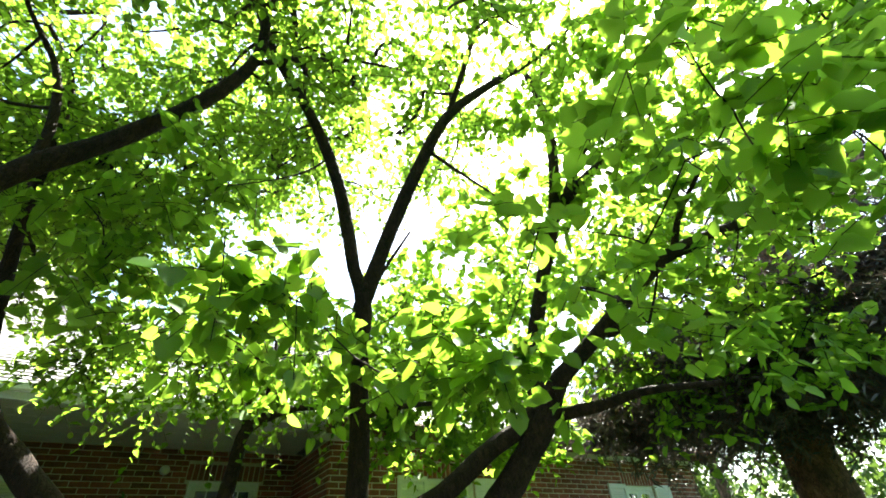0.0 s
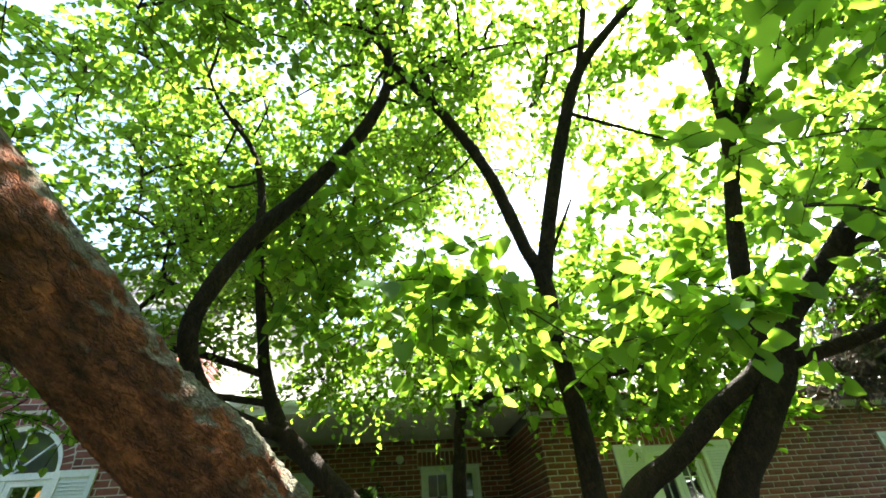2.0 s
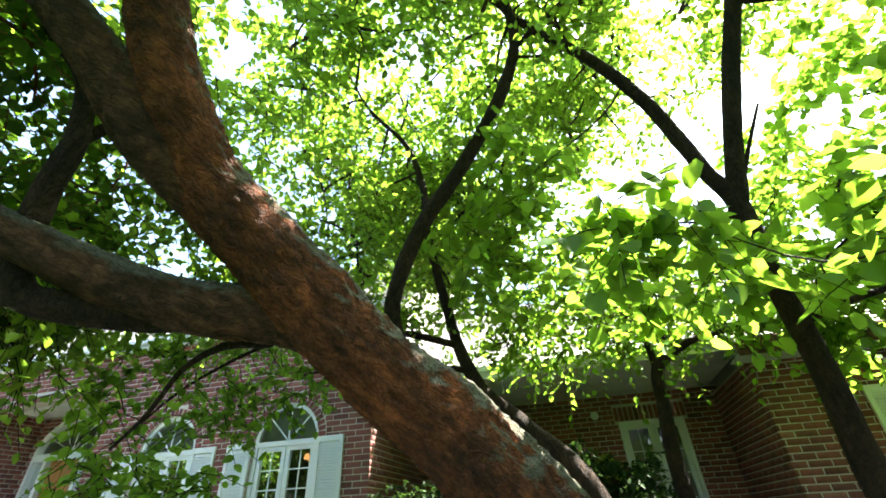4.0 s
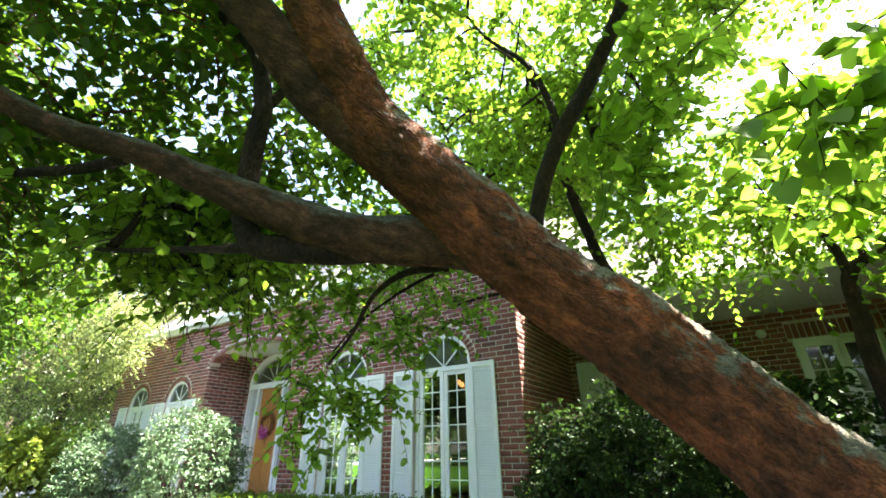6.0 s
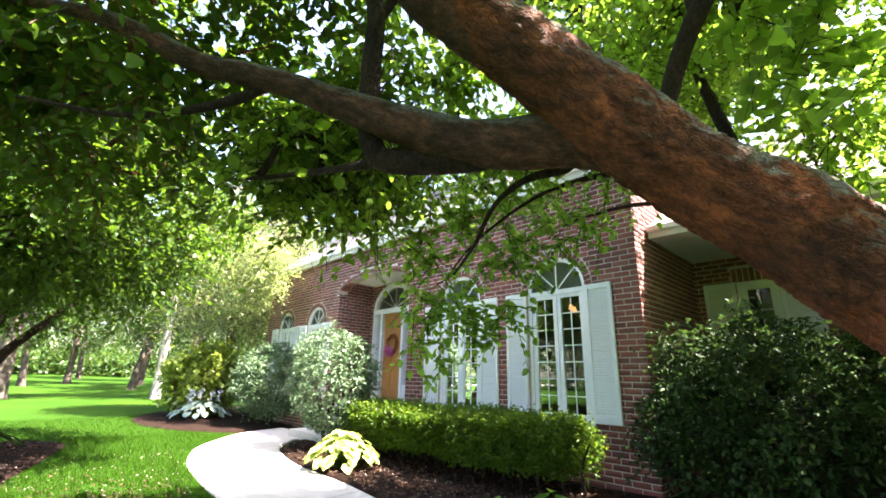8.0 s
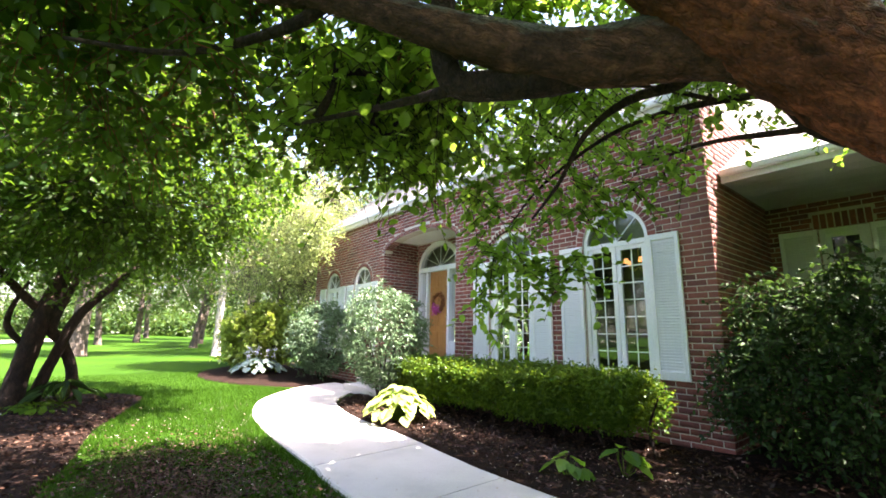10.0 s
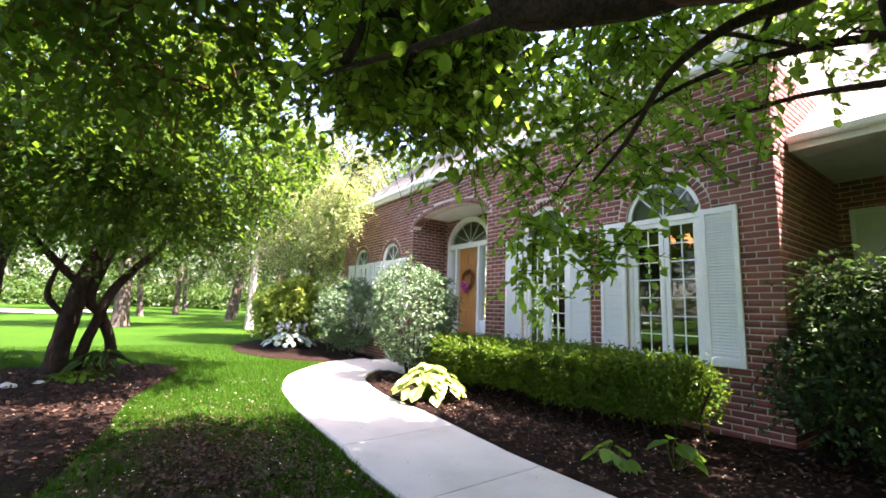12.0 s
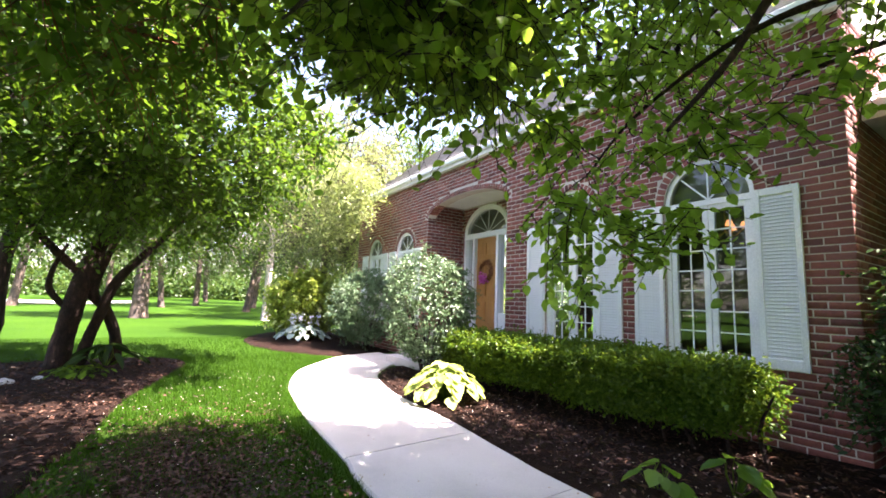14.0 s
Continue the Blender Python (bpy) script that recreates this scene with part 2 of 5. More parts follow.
# lawn: two scales of green with drier patches
m, nt, n, l, b = nodes_of("lawn")
col = ramp(nt, noise_of(nt, 0.35, 5), [(0.3, (0.015, 0.048, 0.004)), (0.6, (0.025, 0.068, 0.005)), (0.8, (0.040, 0.086, 0.007))])
col = mix(nt, 0.6, col, ramp(nt, noise_of(nt, 55, 6, rough=0.7), [(0.3, (0.4, 0.42, 0.4)), (0.7, (1.2, 1.2, 1.1))]), "MULTIPLY")
tc = nt.nodes.new("ShaderNodeTexCoord")
worn = nt.nodes.new("ShaderNodeMapping")
worn.vector_type = 'TEXTURE'
worn.inputs["Location"].default_value, worn.inputs["Scale"].default_value = (-4.75, 2.2, 0), (1.24, 3.4, 2)
far = nt.nodes.new("ShaderNodeVectorMath")
far.operation = 'LENGTH'
ragged = nt.nodes.new("ShaderNodeMath")
ragged.operation = 'MULTIPLY_ADD'
ragged.inputs[1].default_value = 0.8
l.new(tc.outputs["Object"], worn.inputs[0])
l.new(worn.outputs[0], far.inputs[0])
l.new(noise_of(nt, 2.6, 5), ragged.inputs[0])
l.new(far.outputs["Value"], ragged.inputs[2])
col = mix(nt, ramp(nt, ragged.outputs[0], [(0.62, (1, 1, 1)), (0.98, (0, 0, 0))]), col, (0.030, 0.019, 0.012))
l.new(col, b.inputs["Base Color"])
b.inputs["Roughness"].default_value = 0.9
bump(nt, b, noise_of(nt, 70, 6, rough=0.7), 1.0, 0.03)
b.inputs["Specular IOR Level"].default_value = 0.05
M["lawn"] = m

# window glass: clear, mirroring more at a slant
m = bpy.data.materials.new("window_glass")
m.use_nodes = True
nt = m.node_tree
nt.nodes.remove(nt.nodes["Principled BSDF"])
tr, gl, ms, fr = (nt.nodes.new("ShaderNode" + k) for k in ("BsdfTransparent", "BsdfGlossy", "MixShader", "Fresnel"))
tr.inputs[0].default_value = (0.50, 0.53, 0.52, 1)
gl.inputs["Roughness"].default_value = 0.015
fr.inputs["IOR"].default_value = 1.75
nt.links.new(fr.outputs[0], ms.inputs[0])
nt.links.new(tr.outputs[0], ms.inputs[1])
nt.links.new(gl.outputs[0], ms.inputs[2])
nt.links.new(ms.outputs[0], nt.nodes["Material Output"].inputs[0])
M["glass"] = m

m, nt, n, l, b = nodes_of("lit_shade")
b.inputs["Base Color"].default_value = (0.8, 0.6, 0.4, 1)
b.inputs["Emission Color"].default_value = (1.0, 0.42, 0.14, 1)
b.inputs["Emission Strength"].default_value = 0.22
M["lamp_glow"] = m


# ---- building helpers ----
def mesh_ob(name, bm, material, smooth=False):
    me = bpy.data.meshes.new(name)
    bm.to_mesh(me)
    bm.free()
    for mm in (material if isinstance(material, (list, tuple)) else [material]):
        me.materials.append(mm)
    if smooth:
        me.polygons.foreach_set("use_smooth", [True] * len(me.polygons))
    return new(name, me)


def part(name, bm, material, parent, label="", smooth=False):
    ob = mesh_ob(name, bm, material, smooth)
    ob.parent = parent
    if label:
        ob["label"] = label
    return ob


def raw_mesh(name, verts, faces, material, smooth=False):
    """A mesh from arrays: verts (n, 3), faces (m, 3) or (m, 4)."""
    me = bpy.data.meshes.new(name)
    k = faces.shape[1]
    me.vertices.add(len(verts))
    me.vertices.foreach_set("co", np.ascontiguousarray(verts, dtype=np.float32).ravel())
    me.loops.add(len(faces) * k)
    me.loops.foreach_set("vertex_index", np.ascontiguousarray(faces, dtype=np.int32).ravel())
    me.polygons.add(len(faces))
    me.polygons.foreach_set("loop_start", np.arange(0, len(faces) * k, k, dtype=np.int32))
    me.polygons.foreach_set("loop_total", np.full(len(faces), k, dtype=np.int32))
    if smooth:
        me.polygons.foreach_set("use_smooth", np.ones(len(faces), dtype=bool))
    me.update(calc_edges=True)
    me.materials.append(material)
    return new(name, me)


def box(bm, x0, x1, y0, y1, z0, z1, bevel=0.0):
    vs = [bm.verts.new(p) for p in ((x0, y0, z0), (x1, y0, z0), (x1, y1, z0), (x0, y1, z0), (x0, y0, z1), (x1, y0, z1), (x1, y1, z1), (x0, y1, z1))]
    fs = [bm.faces.new([vs[i] for i in f]) for f in ((3, 2, 1, 0), (4, 5, 6, 7), (0, 1, 5, 4), (1, 2, 6, 5), (2, 3, 7, 6), (3, 0, 4, 7))]
    if bevel:
        es = list({e for f in fs for e in f.edges})
        bmesh.ops.bevel(bm, geom=es, offset=bevel, segments=1, affect='EDGES')
    return bm


def boxed(*a, **k):
    return box(bmesh.new(), *a, **k)


def empty(name, at, label, category, group="", kind=""):
    ob = new(name)
    ob.location = at
    return tagged(ob, label, category, group, kind)


def smooth_path(pts, step):
    """Catmull-Rom through (x, y, z, r) points, about step metres apart."""
    p = np.array(pts, float)
    p = np.vstack([2 * p[0] - p[1], p, 2 * p[-1] - p[-2]])
    out = []
    for i in range(1, len(p) - 2):
        k = max(2, int(np.linalg.norm(p[i + 1, :3] - p[i, :3]) / step))
        for t in np.arange(k) / k:
            a, b_, c, d = p[i - 1], p[i], p[i + 1], p[i + 2]
            out.append(0.5 * (2 * b_ + (c - a) * t + (2 * a - 5 * b_ + 4 * c - d) * t * t + (3 * b_ - a - 3 * c + d) * t ** 3))
    out.append(p[-2])
    out = np.array(out)
    out[:, 3] = np.maximum(out[:, 3], 0.002)
    return out


def tube_arrays(path, sides, rough=0.0, seed=0.0):
    """Rings round a path; rough: relief as a share of the radius."""
    n = len(path)
    tang = np.gradient(path[:, :3], axis=0)
    tang /= np.linalg.norm(tang, axis=1)[:, None] + 1e-9
    ref = np.array([0.3, 0.2, 0.93]) if abs(tang[0, 2]) < 0.8 else np.array([1.0, 0.1, 0.0])
    u = np.cross(tang, ref)
    u /= np.linalg.norm(u, axis=1)[:, None] + 1e-9
    w = np.cross(tang, u)
    ang = np.arange(sides) / sides * 2 * np.pi
    rad = path[:, 3][:, None] * np.ones((1, sides))
    run = np.concatenate([[0], np.cumsum(np.linalg.norm(np.diff(path[:, :3], axis=0), axis=1))])
    if rough:
        for i in range(n):
            for j in range(sides):
                q = Vector(path[i, :3] + (np.cos(ang[j]) * u[i] + np.sin(ang[j]) * w[i]) * path[i, 3])
                big = noise.noise(q * 3.1 + Vector((seed, 0, 0)))
                w1 = Vector((np.cos(ang[j]) * path[i, 3] * 20, np.sin(ang[j]) * path[i, 3] * 20, run[i] * 8 + seed))
                ridge = 1 - 2 * abs(noise.noise(w1))
                fine = noise.noise(q * 45)
                rad[i, j] *= 1 + rough * (0.8 * big + 0.5 * ridge + 0.4 * fine - 0.2)
    v = path[:, None, :3] + rad[..., None] * (np.cos(ang)[None, :, None] * u[:, None] + np.sin(ang)[None, :, None] * w[:, None])
    i, j = np.meshgrid(np.arange(n - 1), np.arange(sides), indexing="ij")
    j2 = (j + 1) % sides
    f = np.stack([i * sides + j, i * sides + j2, (i + 1) * sides + j2, (i + 1) * sides + j], -1).reshape(-1, 4)
    return v.reshape(-1, 3), f


def limb(name, pts, material, parent, sides=10, step=0.08, rough=0.1, label=""):
    v, f = tube_arrays(smooth_path(pts, step), sides, rough, float(len(parent.children)))
    ob = raw_mesh(name, v - np.array(parent.location), f, material, True)
    ob.parent = parent
    if label:
        ob["label"] = label
    return ob


SMALL = np.array([(0, 0, 0), (0.32, 0.42, 0.10), (0, 1, -0.06), (-0.32, 0.42, 0.10)])
SMALL_F = np.array([(0, 1, 2), (0, 2, 3)])
OVAL = np.array([(0, 0, 0), (0.26, 0.14, 0.05), (0.36, 0.45, 0.09), (0.2, 0.8, 0.03), (0, 1, -0.08), (-0.2, 0.8, 0.03), (-0.36, 0.45, 0.09), (-0.26, 0.14, 0.05)])
HEART = np.array([(0, 0.06, 0), (0.28, -0.04, 0.06), (0.5, 0.28, 0.1), (0.32, 0.7, 0.03), (0, 1, -0.08), (-0.32, 0.7, 0.03), (-0.5, 0.28, 0.1), (-0.28, -0.04, 0.06)])
FAN_F = np.array([(0, 1, 2), (0, 2, 3), (0, 3, 4), (0, 4, 5), (0, 5, 6), (0, 6, 7)])


def leaf_arrays(pos, along, up, size, shape=SMALL, faces=SMALL_F, broad=1.0):
    """One leaf of that shape at each position; along and up need not be unit."""
    a = along / (np.linalg.norm(along, axis=1)[:, None] + 1e-9)
    s = np.cross(a, up)
    s /= np.linalg.norm(s, axis=1)[:, None] + 1e-9
    h = np.cross(s, a)
    k = len(shape)
    v = pos[:, None] + size[:, None, None] * (shape[None, :, 0, None] * broad * s[:, None] + shape[None, :, 1, None] * a[:, None] + shape[None, :, 2, None] * h[:, None])
    f = faces[None] + (np.arange(len(pos)) * k)[:, None, None]
    return v.reshape(-1, 3), f.reshape(-1, 3)


def unit_vectors(n, flat=1.0, droop=0.0):
    d = RNG.normal(size=(n, 3))
    d[:, 2] *= flat
    d /= np.linalg.norm(d, axis=1)[:, None] + 1e-9
    d[:, 2] -= droop
    return d


def in_ellipsoid(c, r, n, floor=-9.0):
    out = np.zeros((0, 3))
    while len(out) < n:
        p = RNG.uniform(-1, 1, (n * 3, 3))
        p = p[(p ** 2).sum(1) < 1] * np.array(r) + np.array(c)
        out = np.vstack([out, p[p[:, 2] > floor]])
    return out[:n]


def spray(centres, twigs, leaves, spread, size, shape=SMALL, faces=SMALL_F, droop=0.25, flat=0.6, upright=1.2, broad=1.0, clear=None):
    """Twigs that radiate from each centre, with leaves along them. Returns leaf and twig arrays."""
    n = len(centres) * twigs
    o = np.repeat(centres, twigs, 0) + RNG.normal(size=(n, 3)) * spread * 0.22
    d = unit_vectors(n, flat, droop)
    length = RNG.uniform(0.45, 1.1, n) * spread
    t = (np.arange(leaves) + 0.6) / leaves
    sag = -0.22 * (t ** 2)[None, :, None] * length[:, None, None] * np.array([0, 0, 1.0])
    pos = o[:, None] + d[:, None] * (length[:, None] * t[None])[..., None] + sag
    side = unit_vectors(n * leaves, 0.7, 0.25)
    along = np.repeat(d, leaves, 0) * 0.6 + side
    up = RNG.normal(size=(n * leaves, 3)) * 0.55 + np.array([0, 0, upright])
    pos = pos.reshape(-1, 3)
    s = RNG.uniform(0.65, 1.2, len(pos)) * size
    if clear is not None:
        keep = clear(pos)
        pos, along, up, s = pos[keep], along[keep], up[keep], s[keep]
    lv, lf = leaf_arrays(pos, along, up, s, shape, faces, broad)
    # twigs: three-sided, two pieces
    e1, e2 = o + d * length[:, None] * 0.5, o + d * length[:, None] + np.array([0, 0, -0.22]) * length[:, None]
    e1 = e1 + np.array([0, 0, -0.05]) * length[:, None]
    return lv, lf, np.stack([o, e1, e2], 1)


def twig_arrays(lines, radius):
    """Thin three-sided rods along (n, k, 3) polylines."""
    n, k = lines.shape[:2]
    d = lines[:, -1] - lines[:, 0]
    u = np.cross(d, np.array([0.31, 0.22, 0.92]))
    u /= np.linalg.norm(u, axis=1)[:, None] + 1e-9
    w = np.cross(d, u)
    w /= np.linalg.norm(w, axis=1)[:, None] + 1e-9
    ang = np.arange(3) / 3 * 2 * np.pi
    off = np.cos(ang)[None, :, None] * u[:, None] + np.sin(ang)[None, :, None] * w[:, None]
    taper = np.linspace(1, 0.5, k)
    v = lines[:, :, None] + (np.zeros(n) + radius)[:, None, None, None] * taper[None, :, None, None] * off[:, None]
    idx = np.arange(n * k * 3).reshape(n, k, 3)
    q = np.stack([idx[:, :-1, :], np.roll(idx, -1, 2)[:, :-1, :], np.roll(idx, -1, 2)[:, 1:, :], idx[:, 1:, :]], -1)
    return v.reshape(-1, 3), q.reshape(-1, 4)


def bough_lines(centres, nodes, seg=6):
    """Curved branches: each centre joins the nearest limb or centre joined before it. Returns lines and their load."""
    d = np.sqrt(((centres[:, None] - nodes[None]) ** 2).sum(2))
    best, start = d.min(1), nodes[d.argmin(1)]
    parent, load = np.full(len(centres), -1), np.ones(len(centres))
    left, order = np.ones(len(centres), bool), []
    for _ in range(len(centres)):
        k = np.where(left, best, 1e9).argmin()
        left[k] = False
        order.append(k)
        dk = np.sqrt(((centres - centres[k]) ** 2).sum(1))
        nearer = left & (dk * 1.05 < best)
        best[nearer], start[nearer], parent[nearer] = dk[nearer] * 1.05, centres[k], k
    for k in order[::-1]:
        if parent[k] >= 0:
            load[parent[k]] += load[k]
    t = np.linspace(0, 1, seg)[None, :, None]
    bend = RNG.normal(size=(len(centres), 1, 3)) * 0.10 * np.linalg.norm(centres - start, axis=1)[:, None, None]
    return start[:, None] * (1 - t) + centres[:, None] * t + np.sin(t * np.pi) * bend, load


def crown(tree, nodes, centres, twigs, leaves, spread, size, material, bark, bough=0.015, twig=0.004, name="crown", **kw):
    """Boughs, twigs and leaves round the centres, as parts of the tree."""
    base = np.array(tree.location)
    lv, lf, lines = spray(centres, twigs, leaves, spread, size, **kw)
    ob = raw_mesh(name, lv - base, lf, material)
    ob.parent = tree
    tagged(ob, kind="stuff")
    v1, f1 = twig_arrays(lines, twig)
    path, load = bough_lines(centres, nodes)
    v2, f2 = twig_arrays(path, bough * np.minimum(0.45 + 0.3 * np.sqrt(load), 2.2))
    ob2 = raw_mesh("twig_work", np.vstack([v1, v2]) - base, np.vstack([f1, f2 + len(v1)]), bark)
    ob2.parent = tree
    tagged(ob2, kind="stuff")
    return ob


def nodes_of_tree(tree):
    """Points along the outer limbs, from which boughs grow."""
    out = []
    for o in tree.children:
        if o.name.split(".")[0] in ("limb", "trunk"):
            co = np.zeros(len(o.data.vertices) * 3, np.float32)
            o.data.vertices.foreach_get("co", co)
            out.append(co.reshape(-1, 3)[::23] + np.array(tree.location))
    return np.vstack(out)


# ---- large structure ----
def rise_of(y):
    """The lawn lifts gently far from the house."""
    return 0.9 * max(0.0, min(1.0, (y - 16) / 60)) ** 1.5 * 1.0


def ground_z(x, y):
    return rise_of(y) + 0.5 * max(0.0, min(1.0, (-x - 12) / 40))


def make_ground():
    xs = np.concatenate([np.linspace(-900, -40, 8), np.linspace(-30, 14, 45), np.linspace(30, 900, 8)])
    ys = np.concatenate([np.linspace(-900, -30, 7), np.linspace(-20, 80, 101), np.linspace(100, 900, 8)])
    v = np.array([(x, y, ground_z(x, y) + (0.02 * noise.noise(Vector((x * 0.4, y * 0.4, 0))) if abs(x) < 40 and x < -4.2 else 0) - 0.002) for y in ys for x in xs])
    nx = len(xs)
    i, j = np.meshgrid(np.arange(len(ys) - 1), np.arange(nx - 1), indexing="ij")
    f = np.stack([i * nx + j, i * nx + j + 1, (i + 1) * nx + j + 1, (i + 1) * nx + j], -1).reshape(-1, 4)
    return tagged(raw_mesh("ground", v, f, M["lawn"], True), "mown green lawn rising gently to woodland", "lawn", kind="structure")


make_ground()

# walkway: left and right edges of the curving path, near to far
WALK_L = smooth_path([(-3.55, -8, 0, 1), (-3.70, -3, 0, 1), (-3.70, 1.3, 0, 1), (-3.62, 2.15, 0, 1), (-3.54, 3.5, 0, 1), (-3.36, 4.85, 0, 1), (-3.08, 5.8, 0, 1), (-2.68, 6.6, 0, 1), (-1.6, 7.8, 0, 1), (-0.5, 8.3, 0, 1)], 0.1)
WALK_R = smooth_path([(-2.35, -8, 0, 1), (-2.50, -3, 0, 1), (-2.47, 0.7, 0, 1), (-2.40, 1.65, 0, 1), (-2.27, 2.7, 0, 1), (-2.2, 4.0, 0, 1), (-1.93, 5.15, 0, 1), (-1.65, 5.75, 0, 1), (-1.05, 6.45, 0, 1), (-0.5, 6.7, 0, 1)], 0.1)


def at_share(path, s):
    k = np.concatenate([[0], np.cumsum(np.linalg.norm(np.diff(path[:, :3], axis=0), axis=1))])
    return np.array([np.interp(s * k[-1], k, path[:, c]) for c in range(3)])


walk_way = empty("walkway", (-3, 2, 0), "pale concrete front walk curving between lawn and mulch bed", "path", kind="structure")


def share_near(path, y):
    k = np.concatenate([[0], np.cumsum(np.linalg.norm(np.diff(path[:, :3], axis=0), axis=1))])
    return k[np.abs(path[:, 1] - y).argmin()] / k[-1]


cuts_l = [0, share_near(WALK_L, -5.5), share_near(WALK_L, -3.8), share_near(WALK_L, -2.0), share_near(WALK_L, -0.4), share_near(WALK_L, 0.85), share_near(WALK_L, 2.13), share_near(WALK_L, 3.9), share_near(WALK_L, 6.0), 0.93, 1.0]
cuts_r = [0, share_near(WALK_R, -5.5), share_near(WALK_R, -3.8), share_near(WALK_R, -2.0), share_near(WALK_R, -0.3), share_near(WALK_R, 0.95), share_near(WALK_R, 2.25), share_near(WALK_R, 3.9), share_near(WALK_R, 5.2), 0.93, 1.0]
for c in range(len(cuts_l) - 1):
    bm = bmesh.new()
    rows = []
    n = 14
    for i in range(n + 1):
        s = i / n
        s2 = 0.004 + s * 0.992
        a = at_share(WALK_L, cuts_l[c] + (cuts_l[c + 1] - cuts_l[c]) * s2)
        d = at_share(WALK_R, cuts_r[c] + (cuts_r[c + 1] - cuts_r[c]) * s2)
        w = (d - a) / np.linalg.norm(d - a) * 0.02
        rows.append([bm.verts.new((*p[:2], z)) for p, z in ((a, -0.06), (a, 0.015), (a + w, 0.03), (d - w, 0.03), (d, 0.015), (d, -0.06))])
    for r0, r1 in zip(rows, rows[1:]):
        for k in range(5):
            bm.faces.new((r0[k], r0[k + 1], r1[k + 1], r1[k]))
    for r in (rows[0], rows[-1]):
        bm.faces.new(r)
    bmesh.ops.recalc_face_normals(bm, faces=bm.faces)
    bm.transform(Matrix.Translation((3, -2, 0)))
    part("slab", bm, M["concrete"], walk_way)


def bed(name, outline, label, lift=0.035):
    """A low mound of mulch with an uneven edge."""
    p = smooth_path([(x, y, 0, 1) for x, y in outline + outline[:1]], 0.25)[:-1, :2]
    c = p.mean(0)
    rings = [1.0, 0.985, 0.96, 0.9, 0.75, 0.5, 0.25, 0.02]
    v, n = [], len(p)
    for k, s in enumerate(rings):
        for q in p:
            w = c + (q - c) * s
            h = -0.03 if k == 0 else lift * (0.25 if k == 1 else 1) + 0.022 * noise.noise(Vector((w[0] * 2.5, w[1] * 2.5, 1))) * (k > 1)
            v.append((w[0], w[1], ground_z(*w) + h))
    i, j = np.meshgrid(np.arange(len(rings) - 1), np.arange(n), indexing="ij")
    j2 = (j + 1) % n
    f = np.stack([i * n + j, i * n + j2, (i + 1) * n + j2, (i + 1) * n + j], -1).reshape(-1, 4)
    return tagged(raw_mesh(name, np.array(v), f, M["soil"], True), label, "mulch bed", kind="structure")


bed("mulch_bed", [(-2.52, -8), (-2.54, -3), (-2.52, 0.7), (-2.44, 1.7), (-2.3, 2.7), (-2.22, 4.0), (-1.96, 5.15), (-1.68, 5.75), (-1.08, 6.4), (-0.55, 6.65), (-0.1, 6.5), (-0.06, 3), (-0.06, 0.5), (0.3, -0.1), (2.1, -0.1), (2.1, -4.5), (0.3, -5), (0.3, -8)], "dark brown bark mulch bed along the brick house front")
bed("mulch_bed", [(-6.9, 8.6), (-5.6, 8.9), (-4.6, 8.6), (-4.35, 7.8), (-4.7, 6.4), (-5.1, 5.1), (-5.35, 3.2), (-6.0, 1.5), (-8.5, 1.0), (-9.5, 4), (-8.5, 7.5)], "dark bark mulch island under the multi-stemmed tree")
bed("mulch_bed", [(-1.62, 8.0), (-2.4, 8.9), (-2.9, 10.5), (-2.75, 12.4), (-1.6, 14.6), (0.2, 16.2), (1.5, 15.5), (1.0, 11.6), (-0.1, 11.5), (-0.1, 8.4), (-0.6, 8.35)], "mulch bed planted with rounded shrubs beside the house")
bed("mulch_bed", [(-14.5, 20), (-11.5, 19.5), (-10.5, 22), (-13, 24), (-15.5, 22.5)], "mulch ring under a far shrub on the lawn")

drive = bmesh.new()
for a, d in (((-60, 30), (-9.5, 37)), ((-9.5, 37), (-5.5, 44))):
    va = [drive.verts.new((x, y + o, ground_z(x, y + o) + 0.05)) for (x, y), o in ((a, 0), (d, 0), (d, 5.5), (a, 5.5))]
    drive.faces.new(va)
tagged(mesh_ob("driveway", drive, M["concrete"]), "sunlit pale concrete driveway crossing the lawn", "driveway", kind="structure")


class Opening:
    def __init__(self, u0, u1, z0, spring, rise=0.0, ring=0.0):
        self.u0, self.u1, self.z0, self.spring, self.rise, self.ring = u0, u1, z0, spring, rise, ring
        self.c, self.h = (u0 + u1) / 2, (u1 - u0) / 2

    def top(self, u, grow=0.0):
        t = (u - self.c) / (self.h + grow)
        if abs(t) >= 1:
            return self.spring
        return self.spring + (self.rise + grow) * math.sqrt(1 - t * t) if self.rise else self.spring

    def blocked(self, z):
        """The stretch of u that the opening and its ring of bricks take at height z."""
        if z < self.z0:
            return None
        if z <= self.spring:
            return self.u0, self.u1
        r = self.rise + self.ring
        if not self.rise or z >= self.spring + r:
            return (self.u0 - 0.05, self.u1 + 0.05) if not self.rise and z < self.spring + self.ring else None
        w = (self.h + self.ring) * math.sqrt(max(0, 1 - ((z - self.spring) / r) ** 2))
        return self.c - w, self.c + w


